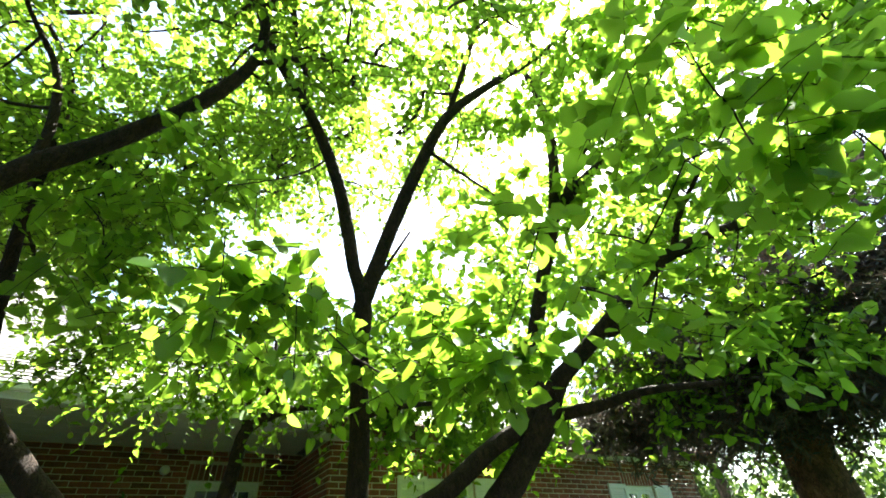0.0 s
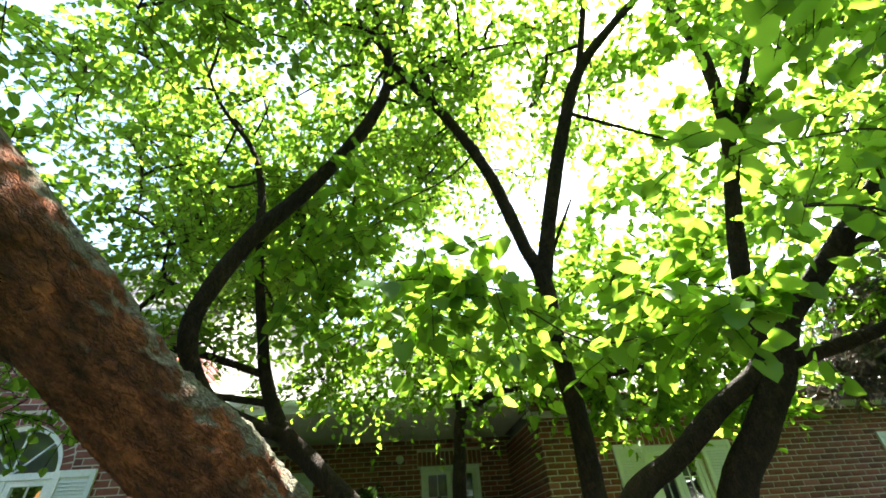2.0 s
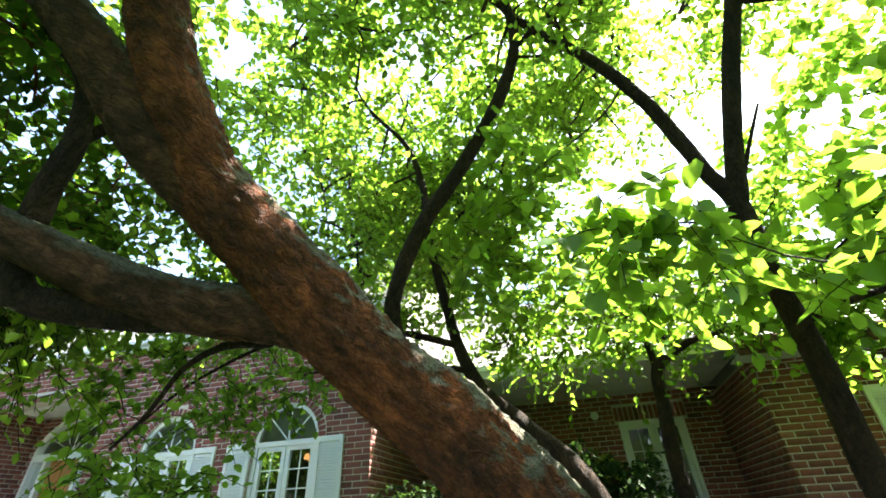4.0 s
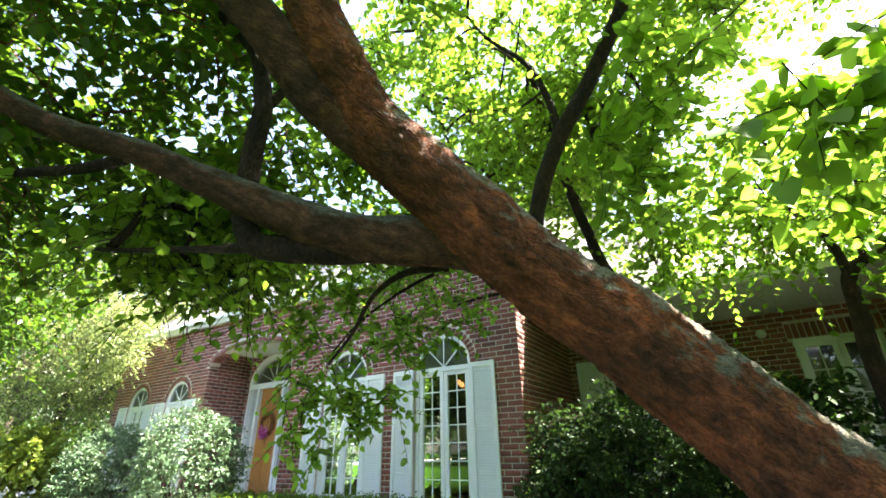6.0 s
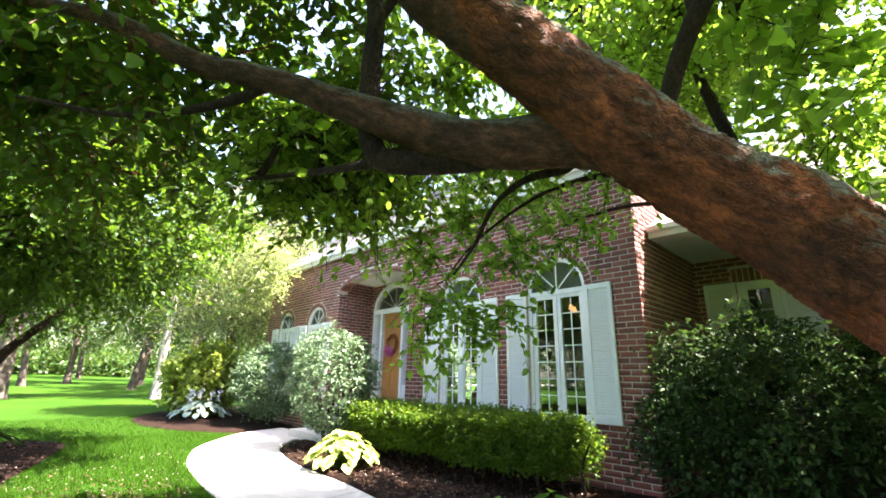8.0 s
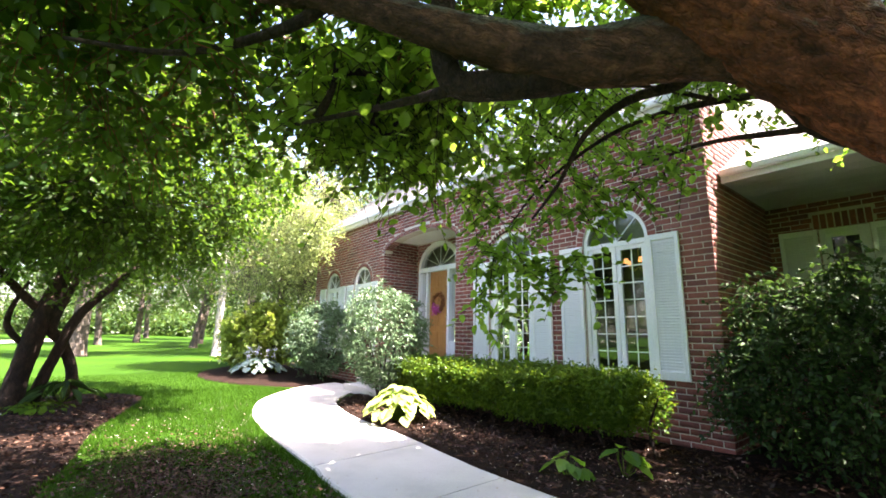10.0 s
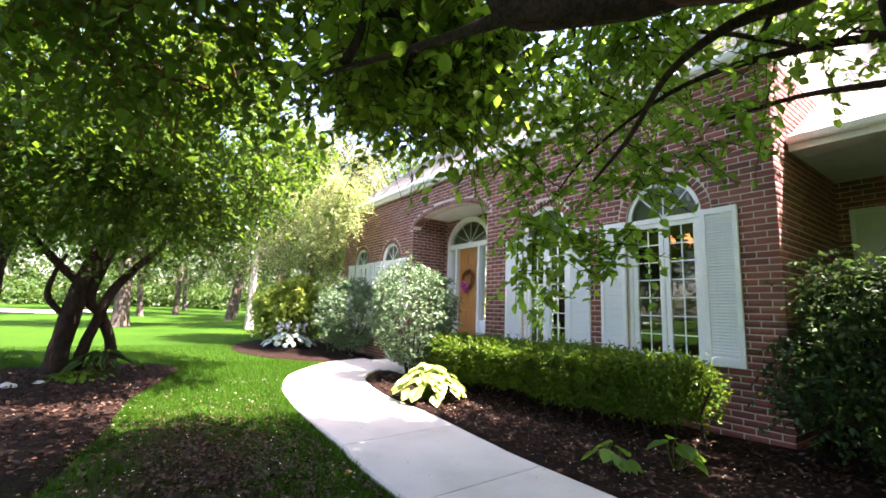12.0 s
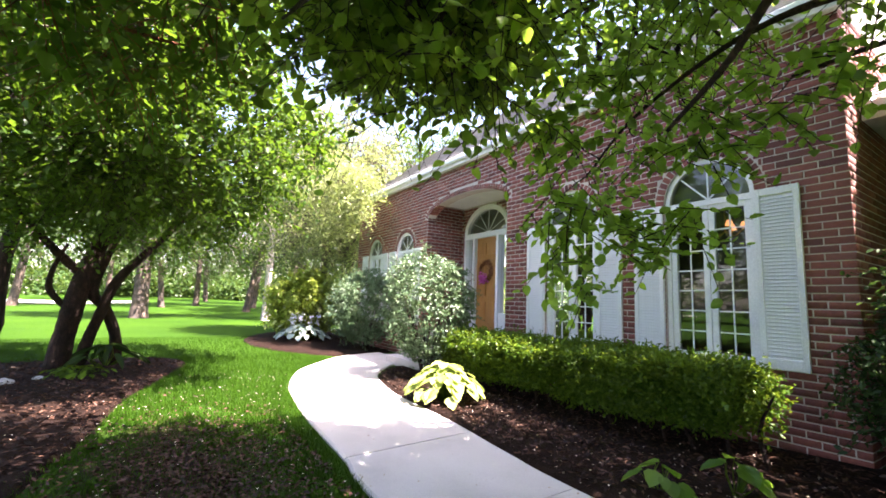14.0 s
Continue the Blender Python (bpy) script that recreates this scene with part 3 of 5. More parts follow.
def wall_sheet(u0, u1, z1, openings, put, thick=0.22):
    """The mortar body of a wall, with its openings cut through."""
    bm = bmesh.new()
    us = {u0, u1}
    for o in openings:
        us |= {o.u0, o.u1}
        if o.rise:
            us |= {o.c - o.h * math.cos(math.pi * k / 20) for k in range(1, 20)}
    us = sorted(us)
    for a, b in zip(us, us[1:]):
        mid = (a + b) / 2
        op = [o for o in openings if o.u0 < mid < o.u1]
        spans = [((-0.1, -0.1), (z1, z1))]
        if op:
            o = op[0]
            spans = [((o.top(a), o.top(b)), (z1, z1))]
            if o.z0 > -0.1:
                spans.append(((-0.1, -0.1), (o.z0, o.z0)))
        for lo, hi in spans:
            vs = [bm.verts.new(put(u, d, z)) for d in (0.002, thick) for u, z in ((a, lo[0]), (b, lo[1]), (b, hi[1]), (a, hi[0]))]
            for f in ((0, 1, 2, 3), (7, 6, 5, 4), (0, 4, 5, 1), (1, 5, 6, 2), (2, 6, 7, 3), (3, 7, 4, 0)):
                bm.faces.new([vs[i] for i in f])
    bmesh.ops.recalc_face_normals(bm, faces=bm.faces)
    return bm


COURSE, BRICK_L, JOINT = 0.0712, 0.2050, 0.012


def brick_spots(u0, u1, z1, openings, offset=0.0):
    """(u, z, length) of the bricks of a wall in running bond."""
    out = []
    for r in range(int(z1 / COURSE)):
        za, zb = r * COURSE + JOINT, (r + 1) * COURSE
        cut = [b for o in openings for b in (o.blocked(za + 0.005), o.blocked(zb - 0.005)) if b]
        u = u0 - (0.5 * (BRICK_L + JOINT) if r % 2 else 0) + offset
        while u < u1:
            segs = [(max(u, u0), min(u + BRICK_L, u1))]
            for c0, c1 in cut:
                nxt = []
                for a, b in segs:
                    if c1 <= a or c0 >= b:
                        nxt.append((a, b))
                    else:
                        if c0 - JOINT > a:
                            nxt.append((a, c0 - JOINT * 0.5))
                        if c1 + JOINT < b:
                            nxt.append((c1 + JOINT * 0.5, b))
                segs = nxt
            out += [((a + b) / 2, (za + zb) / 2, b - a) for a, b in segs if b - a > 0.02]
            u += BRICK_L + JOINT
    return out


def ring_spots(o, parts=None):
    """(u, z, turn, length) of the bricks round an arch or over a flat head."""
    out = []
    if o.rise:
        h, r = o.h + o.ring / 2, o.rise + o.ring / 2
        a = np.linspace(0, math.pi, 400)
        run = np.concatenate([[0], np.cumsum(np.hypot(np.diff(h * np.cos(a)), np.diff(r * np.sin(a))))])
        n = int(run[-1] / 0.0685)
        for k in range(n):
            t = float(np.interp((k + 0.5) / n * run[-1], run, a))
            out.append((o.c - h * math.cos(t), o.spring + r * math.sin(t), math.atan2(math.sin(t) * h, -math.cos(t) * r), o.ring - 0.012))
    else:
        n = int((o.u1 - o.u0 + 0.1) / COURSE)
        for k in range(n):
            out.append((o.u0 - 0.05 + (k + 0.5) * (o.u1 - o.u0 + 0.1) / n, o.spring + o.ring / 2, math.pi / 2, o.ring - 0.012))
    return out


def front(x):
    return lambda u, d, z: (x + d, u, z)


WIN = [Opening(0.73, 1.66, 0.72, 2.46, 0.465, 0.11), Opening(2.60, 3.53, 0.72, 2.46, 0.465, 0.11), Opening(7.70, 8.55, 0.72, 2.46, 0.425, 0.11), Opening(9.40, 10.25, 0.72, 2.46, 0.425, 0.11)]
PORCH = Opening(4.45, 7.1, 0.0, 3.10, 0.32, 0.11)
FRONT_OPEN = WIN + [PORCH]
WING_OPEN = [Opening(-1.06, -0.56, 0.95, 2.68, 0, 0.21), Opening(-4.02, -3.10, 0.95, 2.68, 0, 0.21)]
GARAGE_OPEN = [Opening(-6.62, -5.86, 1.0, 2.50, 0, 0.21), Opening(-10.55, -9.8, 1.0, 2.50, 0, 0.21)]


def side(y, sign):
    return lambda u, d, z: (u, y - sign * d, z)


WALLS = [
    ("wall_front", 0.0, 11.05, 4.08, FRONT_OPEN, front(0.0), "red brick front wall with arched windows and an arched porch"),
    ("wall_side", 0.0, 2.2, 4.08, [], side(0.0, -1), "red brick return wall with a sunlit corner strip"),
    ("wall_wing", -4.6, 0.0, 3.08, WING_OPEN, front(2.19), "shaded red brick wall set back under a deep white eave"),
    ("wall_turn", 0.45, 2.2, 2.95, [], side(-4.5, 1), "red brick return wall of the projecting garage wing"),
    ("wall_garage", -11.9, -4.5, 2.95, GARAGE_OPEN, front(0.45), "red brick wall of the projecting wing with shuttered windows"),
    ("wall_porch", 0.25, 1.0, 3.45, [], side(7.1, -1), "red brick inner side of the arched porch"),
    ("wall_porch", 0.25, 1.0, 3.45, [], side(4.45, 1), "red brick inner side of the arched porch"),
]
WALL_OB = []
for name, u0, u1, z1, ops, put, label in WALLS:
    lo = 0.012 if name == "wall_side" else 0.0
    WALL_OB.append(tagged(mesh_ob(name, wall_sheet(u0 + lo, u1, z1, ops, put, 0.22 if name != "wall_porch" else 0.12), M["mortar"]), label, "brick wall", kind="structure"))

# the porch's back wall round the door surround, its floor, ceiling and steps
DOOR_OPEN = Opening(5.46, 7.0, 0.6, 2.80, 0.62, 0.0)
tagged(mesh_ob("wall_door", wall_sheet(4.45, 7.1, 3.45, [DOOR_OPEN], front(1.0), 0.15), M["mortar"]), "red brick wall behind the recessed front door", "brick wall", kind="structure")
WALLS.append(("wall_door", 4.45, 7.1, 3.45, [DOOR_OPEN], front(1.0), ""))
WALL_OB.append(bpy.data.objects["wall_door"])
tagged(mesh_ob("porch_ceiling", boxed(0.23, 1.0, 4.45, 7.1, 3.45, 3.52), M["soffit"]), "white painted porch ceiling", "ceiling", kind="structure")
steps = empty("porch_steps", (-0.5, 5.8, 0), "pale concrete porch steps up to the front door", "steps", kind="structure")
for k in range(4):
    part("step", box(bmesh.new(), 0.42 - 0.3 * k, 1.5 if k == 0 else 0.44 - 0.3 * (k - 1), -1.1, 1.1, -0.05, 0.64 - 0.16 * k, 0.012), M["concrete"], steps)

# closing walls, and rooms behind the windows with indoor shade put into near-black paint
tagged(mesh_ob("wall_back", boxed(9.0, 9.2, -11.9, 11.05, -0.1, 4.0), M["mortar"]), "plain rear wall of the house", "wall", kind="structure")
tagged(mesh_ob("wall_north", boxed(0.22, 9.0, 10.85, 11.05, -0.1, 4.0), M["mortar"]), "plain end wall of the house", "wall", kind="structure")
tagged(mesh_ob("wall_south", boxed(0.67, 9.0, -11.9, -11.7, -0.1, 2.9), M["mortar"]), "plain end wall of the wing", "wall", kind="structure")
tagged(mesh_ob("room_wall", boxed(4.2, 4.3, 0.24, 4.4, 0.5, 3.9), M["dark_room"]), "dining room wall, painted near-black for indoor shade", "wall", kind="structure")
tagged(mesh_ob("room_floor", boxed(0.22, 8.9, 0.24, 10.8, 0.4, 0.5), M["door_wood"]), "wooden floor inside the house", "floor", kind="structure")
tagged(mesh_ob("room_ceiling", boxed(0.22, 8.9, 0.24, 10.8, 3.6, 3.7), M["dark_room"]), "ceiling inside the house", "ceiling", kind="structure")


# Partitions added to stop light crossing the rooms behind the panes
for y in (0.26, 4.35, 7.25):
    tagged(mesh_ob("room_wall", boxed(0.24 if y < 4 else 1.2, 8.9, y, y + 0.08, 0.5, 3.6), M["dark_room"]), "added partition that keeps the rooms dark", "wall", kind="structure")


def roof_slope(name, y0, y1, x0, z0, x1, z1, label, thick=0.05, step=0.14):
    """Overlapping courses of shingles up a slope that rises with x."""
    bm = bmesh.new()
    L = math.hypot(x1 - x0, z1 - z0)
    ux, uz = (x1 - x0) / L, (z1 - z0) / L
    n = int(L / step)
    for k in range(n):
        s0, s1 = k * step, (k + 1) * step + 0.02
        a = (x0 + ux * s0 - uz * 0.022, z0 + uz * s0 + ux * 0.022)
        c = (x0 + ux * s1 - uz * 0.006, z0 + uz * s1 + ux * 0.006)
        lo = (x0 + ux * s0, z0 + uz * s0)
        va = [bm.verts.new((p[0], y, p[1])) for p in (lo, a, c) for y in (y0, y1)]
        bm.faces.new((va[0], va[1], va[3], va[2]))
        bm.faces.new((va[2], va[3], va[5], va[4]))
    vs = [bm.verts.new((x, y, z - 0.01)) for x, z in ((x0, z0), (x1, z1)) for y in (y0, y1)]
    bm.faces.new((vs[0], vs[1], vs[3], vs[2]))
    vs = [bm.verts.new((x, y, z - 0.01)) for x, z in ((x1, z1), (x1 + (x1 - x0), z0)) for y in (y0, y1)]
    bm.faces.new((vs[0], vs[1], vs[3], vs[2]))
    for y in (y0 + 0.3, y1 - 0.3):
        tri = [bm.verts.new(p) for p in ((x0 + 0.5, y, z0), (x1, y, z1 - 0.1), (2 * x1 - x0 - 0.5, y, z0))]
        bm.faces.new(tri)
    return tagged(mesh_ob(name, bm, M["shingle"]), label, "roof", kind="structure")


roof_slope("roof", -0.25, 11.3, -0.12, 4.16, 4.6, 7.9, "grey asphalt shingle main roof")
roof_slope("roof", -4.75, -0.02, 0.42, 3.2, 5.2, 6.2, "sunlit grey shingle roof over the set-back wing")
roof_slope("roof", -12.2, -4.3, 0.05, 3.02, 4.6, 6.0, "weathered shingle roof of the projecting wing")


def eave(name, y0, y1, x0, x1, z, label, mat="white", high=0.15):
    """A boxed eave: fascia board, gutter lip and soffit boards."""
    e = empty(name, (x0, (y0 + y1) / 2, z), label, "eave", kind="structure")
    h = (y1 - y0) / 2
    part("fascia", box(bmesh.new(), 0, 0.03, -h, h, 0.0, high, 0.004), M[mat], e)
    part("gutter", box(bmesh.new(), -0.07, -0.003, -h, h, high * 0.45, high + 0.02, 0.02), M[mat], e)
    n = max(2, int((x1 - x0) / 0.28))
    for k in range(n):
        a, b = 0.033 + (x1 - x0 - 0.035) * k / n, 0.033 + (x1 - x0 - 0.035) * (k + 1) / n - 0.006
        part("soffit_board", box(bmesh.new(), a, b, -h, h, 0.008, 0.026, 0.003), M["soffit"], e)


eave("trim_eave", -0.25, 11.3, -0.12, 0.0, 4.0, "white gutter and soffit along the main roof")
eave("trim_eave", -4.48, -0.015, 0.43, 2.19, 3.06, "deep white eave over the set-back wing wall")
eave("trim_eave", -12.2, -4.3, 0.05, 0.45, 2.88, "reddish-brown fascia along the wing roof", "bark_pine", 0.16)

# ---- windows, shutters and door ----


def arc_strip(bm, c, spring, h, rise, w, d0, d1, put, n=24):
    """A curved frame bar of width w along an arch, inside h by rise."""
    rows = []
    for k in range(n + 1):
        a = math.pi * k / n
        rows.append([bm.verts.new(put(c - (h - o) * math.cos(a), d, spring + (rise - o) * math.sin(a))) for o, d in ((0, d0), (0, d1), (w, d1), (w, d0))])
    for r0, r1 in zip(rows, rows[1:]):
        for k in range(4):
            bm.faces.new((r0[k], r0[(k + 1) % 4], r1[(k + 1) % 4], r1[k]))
    bmesh.ops.recalc_face_normals(bm, faces=bm.faces)


def fan_pane(bm, c, spring, h, rise, d, put, n=24):
    va = [bm.verts.new(put(c - h * math.cos(math.pi * k / n), d, spring + rise * math.sin(math.pi * k / n))) for k in range(n + 1)]
    bm.faces.new(va)


def bar(bm, p, q, w, d0, d1, put):
    """A straight bar in the wall's plane from p to q (u, z)."""
    du, dz = q[0] - p[0], q[1] - p[1]
    k = math.hypot(du, dz)
    nu, nz = -dz / k * w / 2, du / k * w / 2
    vs = [bm.verts.new(put(a[0] + s * nu, d, a[1] + s * nz)) for d in (d0, d1) for a, s in ((p, 1), (p, -1), (q, -1), (q, 1))]
    for f in ((0, 1, 2, 3), (7, 6, 5, 4), (0, 4, 5, 1), (1, 5, 6, 2), (2, 6, 7, 3), (3, 7, 4, 0)):
        bm.faces.new([vs[i] for i in f])
    bmesh.ops.recalc_face_normals(bm, faces=bm.faces)


def pane_of(name, parent, u0, u1, z0, z1, d, put):
    bm = bmesh.new()
    bm.faces.new([bm.verts.new(put(u, d, z)) for u, z in ((u0, z0), (u1, z0), (u1, z1), (u0, z1))])
    ob = part(name, bm, M["glass"], parent)
    ob.visible_shadow = False
    return ob


def sash_window(o, x, name, label, sashes=2, rows=7, cols=2, arched=True):
    """A white casement window with muntins and, where arched, a fanlight."""
    w = tagged(new(name), label, "window", kind="structure")
    put = front(x)
    fw, d0, d1 = 0.05, 0.03, 0.12
    bm = bmesh.new()
    box(bm, x + d0, x + d1, o.u0, o.u0 + fw, o.z0, o.spring)
    box(bm, x + d0, x + d1, o.u1 - fw, o.u1, o.z0, o.spring)
    box(bm, x + d0, x + d1, o.u0 + fw, o.u1 - fw, o.spring - 0.06, o.spring)
    part("window_frame", bm, M["white"], w)
    part("window_sill", box(bmesh.new(), x - 0.03, x + d1, o.u0 - 0.02, o.u1 + 0.02, o.z0 - 0.045, o.z0 + 0.01, 0.006), M["white"], w)
    zt = o.spring - 0.062
    inner0, inner1 = o.u0 + fw, o.u1 - fw
    each = (inner1 - inner0) / sashes
    for k in range(sashes):
        a, b = inner0 + each * k + 0.004, inner0 + each * (k + 1) - 0.004
        bm = bmesh.new()
        sw = 0.058
        box(bm, x + 0.045, x + 0.095, a, a + sw, o.z0 + 0.012, zt)
        box(bm, x + 0.045, x + 0.095, b - sw, b, o.z0 + 0.012, zt)
        box(bm, x + 0.046, x + 0.094, a + sw, b - sw, o.z0 + 0.012, o.z0 + 0.08)
        box(bm, x + 0.046, x + 0.094, a + sw, b - sw, zt - 0.055, zt)
        sash = part("sash", bm, M["white"], w)
        g0, g1, z0, z1 = a + sw, b - sw, o.z0 + 0.08, zt - 0.055
        bm = bmesh.new()
        for c in range(1, cols):
            u = g0 + (g1 - g0) * c / cols
            box(bm, x + 0.062, x + 0.074, u - 0.007, u + 0.007, z0, z1)
        for r in range(1, rows):
            z = z0 + (z1 - z0) * r / rows
            box(bm, x + 0.060, x + 0.076, g0, g1, z - 0.007, z + 0.007)
        part("muntins", bm, M["white"], sash)
        pane_of("pane", sash, g0, g1, z0, z1, 0.069, put)
    if arched:
        bm = bmesh.new()
        arc_strip(bm, o.c, o.spring, o.h, o.rise, 0.05, 0.03, 0.12, put)
        part("fan_frame", bm, M["white"], w)
        bm = bmesh.new()
        for a in (45, 90, 135):
            c, s = math.cos(radians(a)), math.sin(radians(a))
            bar(bm, (o.c, o.spring), (o.c + (o.h - 0.045) * c, o.spring + (o.rise - 0.045) * s), 0.016, 0.058, 0.08, put)
        part("fan_bars", bm, M["white"], w)
        bm = bmesh.new()
        fan_pane(bm, o.c, o.spring, o.h - 0.05, o.rise - 0.05, 0.069, put)
        ob = part("fan_pane", bm, M["glass"], w)
        ob.visible_shadow = False
        bm = bmesh.new()
        fan_pane(bm, o.c, o.spring, o.h - 0.04, o.rise - 0.04, 0.135, put)
        part("fan_shade", bm, M["shade_cloth"], w, "pale cloth shade behind the fanlight")
    return w


for k, o in enumerate(WIN):
    sash_window(o, 0.0, f"window_{k + 1}", "white casement window with divided panes and an arched fanlight")
for k, o in enumerate(WING_OPEN + GARAGE_OPEN):
    sash_window(o, 2.19 if k < 2 else 0.45, f"window_{k + 5}", "white divided-pane window in shaded brick wall", 1 if k == 0 else 2, 5, 2, False)


def make_shutter(width, height):
    """A louvred shutter, its outer lower corner at the origin: frame and slats."""
    s = tagged(new("shutter"), "white louvred wooden shutter beside a window", "shutter", "window shutters")
    bm = bmesh.new()
    st = 0.048
    box(bm, -0.036, -0.002, 0, st, 0, height, 0.003)
    box(bm, -0.036, -0.002, width - st, width, 0, height, 0.003)
    for z0, z1 in ((0.0005, 0.09), (height - 0.07, height - 0.0005)):
        box(bm, -0.035, -0.003, st, width - st, z0, z1, 0.003)
    part("frame", bm, M["white"], s)
    part("backing", box(bmesh.new(), -0.010, -0.004, st, width - st, 0.09, height - 0.07), M["white"], s)
    n = int((height - 0.16) / 0.034)
    bm = bmesh.new()
    vs = [bm.verts.new(p) for p in ((-0.032, 0, 0), (-0.012, 0, 0.030), (-0.008, 0, 0.026), (-0.028, 0, -0.004))]
    ve = [bm.verts.new((v.co.x, width - 2 * st, v.co.z)) for v in vs]
    for i in range(4):
        bm.faces.new((vs[i], vs[(i + 1) % 4], ve[(i + 1) % 4], ve[i]))
    bm.faces.new(vs[::-1]), bm.faces.new(ve)
    bmesh.ops.recalc_face_normals(bm, faces=bm.faces)
    first = part("slat", bm, M["white"], s)
    first.location = (0, st, 0.094)
    for k in range(1, n):
        o = first.copy()
        scene.collection.objects.link(o)
        o.parent = s
        o.location = (0, st, 0.094 + 0.034 * k)
    return s


shutter = make_shutter(0.37, 1.74)
shutter.location = (0, 0.355, 0.72)
SPOTS = [(1.672, 0.0), (2.222, 0.0), (3.542, 0.0), (7.32, 0.0), (8.562, 0.0), (9.02, 0.0), (10.262, 0.0)]
for y, x in SPOTS:
    copy_thing(shutter, pose(x, y, 0.72))
panel = make_shutter(0.42, 1.73)
panel.location = (2.19, -0.545, 0.95)
tagged(panel, "plain white shutter in the shade of the eave")
for y in (-1.49,):
    copy_thing(panel, pose(2.19, y, 0.95))
gsh = make_shutter(0.43, 1.55)
gsh.location = (0.45, -5.85, 0.97)
for y in (-7.06, -9.79, -10.99):
    copy_thing(gsh, pose(0.45, y, 0.97))


def make_door():
    """The front door in its white surround with sidelights and fanlight."""
    put = front(1.0)
    d = tagged(new("door_1"), "brown wooden panelled front door, closed, under an arched fanlight", "door", kind="structure")
    u0, u1, z0, z1 = 5.87, 6.62, 0.66, 2.70
    bm = bmesh.new()
    box(bm, 1.06, 1.10, u0, u1, z0, z1)
    for a, b in ((u0 + 0.10, (u0 + u1) / 2 - 0.04), ((u0 + u1) / 2 + 0.04, u1 - 0.10)):
        for c, e in ((z0 + 0.18, z0 + 0.62), (z0 + 0.74, z0 + 1.55), (z0 + 1.66, z1 - 0.12)):
            box(bm, 1.045, 1.0598, a, b, c, e, 0.012)
    part("door_leaf", bm, M["door_wood"], d)
    bm = bmesh.new()
    for a, b in ((5.46, 5.52), (5.80, 5.87), (6.62, 6.69), (6.94, 7.0)):
        box(bm, 0.97, 1.12, a, b, 0.6, 2.80)
    box(bm, 0.972, 1.118, 5.46, 7.0, 2.7002, 2.81)
    for a, b in ((5.52, 5.80), (6.69, 6.94)):
        box(bm, 1.0, 1.10, a, b, 0.6, 1.05)
    part("surround", bm, M["white"], d)
    for a, b in ((5.52, 5.80), (6.69, 6.94)):
        pane_of("sidelight", d, a, b, 1.05, 2.70, 0.06, put)
    bm = bmesh.new()
    arc_strip(bm, 6.23, 2.81, 0.77, 0.61, 0.10, -0.03, 0.12, put)
    part("fan_frame", bm, M["white"], d)
    bm = bmesh.new()
    for a in (30, 60, 90, 120, 150):
        bar(bm, (6.23, 2.82), (6.23 + 0.66 * math.cos(radians(a)), 2.82 + 0.50 * math.sin(radians(a))), 0.016, 0.05, 0.07, put)
    part("fan_bars", bm, M["white"], d)
    bm = bmesh.new()
    fan_pane(bm, 6.23, 2.81, 0.67, 0.51, 0.06, put)
    part("fan_pane", bm, M["glass"], d)
    bm = bmesh.new()
    fan_pane(bm, 6.23, 2.81, 0.68, 0.52, 0.125, put)
    part("fan_shade", bm, M["shade_cloth"], d, "pale cloth shade behind the fanlight")
    bm = bmesh.new()
    bmesh.ops.create_uvsphere(bm, u_segments=14, v_segments=8, radius=0.032, matrix=Matrix.Translation((1.02, 5.95, 1.62)))
    part("door_knob", bm, M["brass"], d, "brass door knob", True)


make_door()


# ---- trees ----
def clear_of_path(p):
    """Keeps the space that one walks through, and the view over the walk, free of leaves."""
    a = (p[:, 0] > -6.0) & (p[:, 0] < -4.2) & (p[:, 1] > -3.6) & (p[:, 1] < 0.4) & (p[:, 2] < 2.15)
    pruned = (p[:, 0] > -4.3) & (p[:, 1] > 1.2) & (p[:, 2] < 2.75)
    return ~(a | pruned)


def tree(name, at, label):
    return empty(name, at, label, "tree")


# leaning old tree in front of the walk
old = tree("leaning_tree", (-2.35, -3.25, 0), "old leaning tree with reddish flaky bark and grey lichen")
limb("trunk", [(-2.3, -3.3, -0.1, 0.30), (-2.45, -3.15, 0.25, 0.24), (-2.75, -2.82, 0.72, 0.21), (-3.03, -2.48, 1.12, 0.2), (-3.2, -2.21, 1.42, 0.195), (-3.41, -1.92, 1.74, 0.185), (-3.68, -1.59, 2.06, 0.175), (-3.96, -1.35, 2.35, 0.16), (-4.22, -1.15, 2.62, 0.145), (-4.45, -1.08, 2.9, 0.125), (-4.59, -1.06, 3.15, 0.115), (-4.73, -1.05, 3.44, 0.105), (-4.95, -1.0, 4.1, 0.085), (-5.3, -0.9, 4.9, 0.05), (-5.5, -0.8, 5.6, 0.02)], M["bark_red"], old, 60, 0.017, 0.17)
OLD_LIMBS = [
    [(-4.2, -1.12, 2.55, 0.10), (-4.42, -1.0, 2.73, 0.11), (-4.64, -0.9, 2.97, 0.1), (-4.82, -0.77, 3.19, 0.09), (-4.98, -0.57, 3.44, 0.08), (-5.2, -0.2, 3.9, 0.06), (-5.5, 0.3, 4.5, 0.03)],
    [(-3.75, -1.42, 2.14, 0.10), (-3.87, -1.26, 2.19, 0.11), (-4.08, -0.98, 2.2, 0.1), (-4.34, -0.74, 2.28, 0.085), (-4.54, -0.55, 2.38, 0.068), (-4.76, -0.34, 2.49, 0.058), (-5.02, -0.09, 2.58, 0.05), (-5.24, 0.08, 2.71, 0.045), (-5.45, 0.3, 2.84, 0.035), (-5.8, 0.8, 3.05, 0.02)],
]
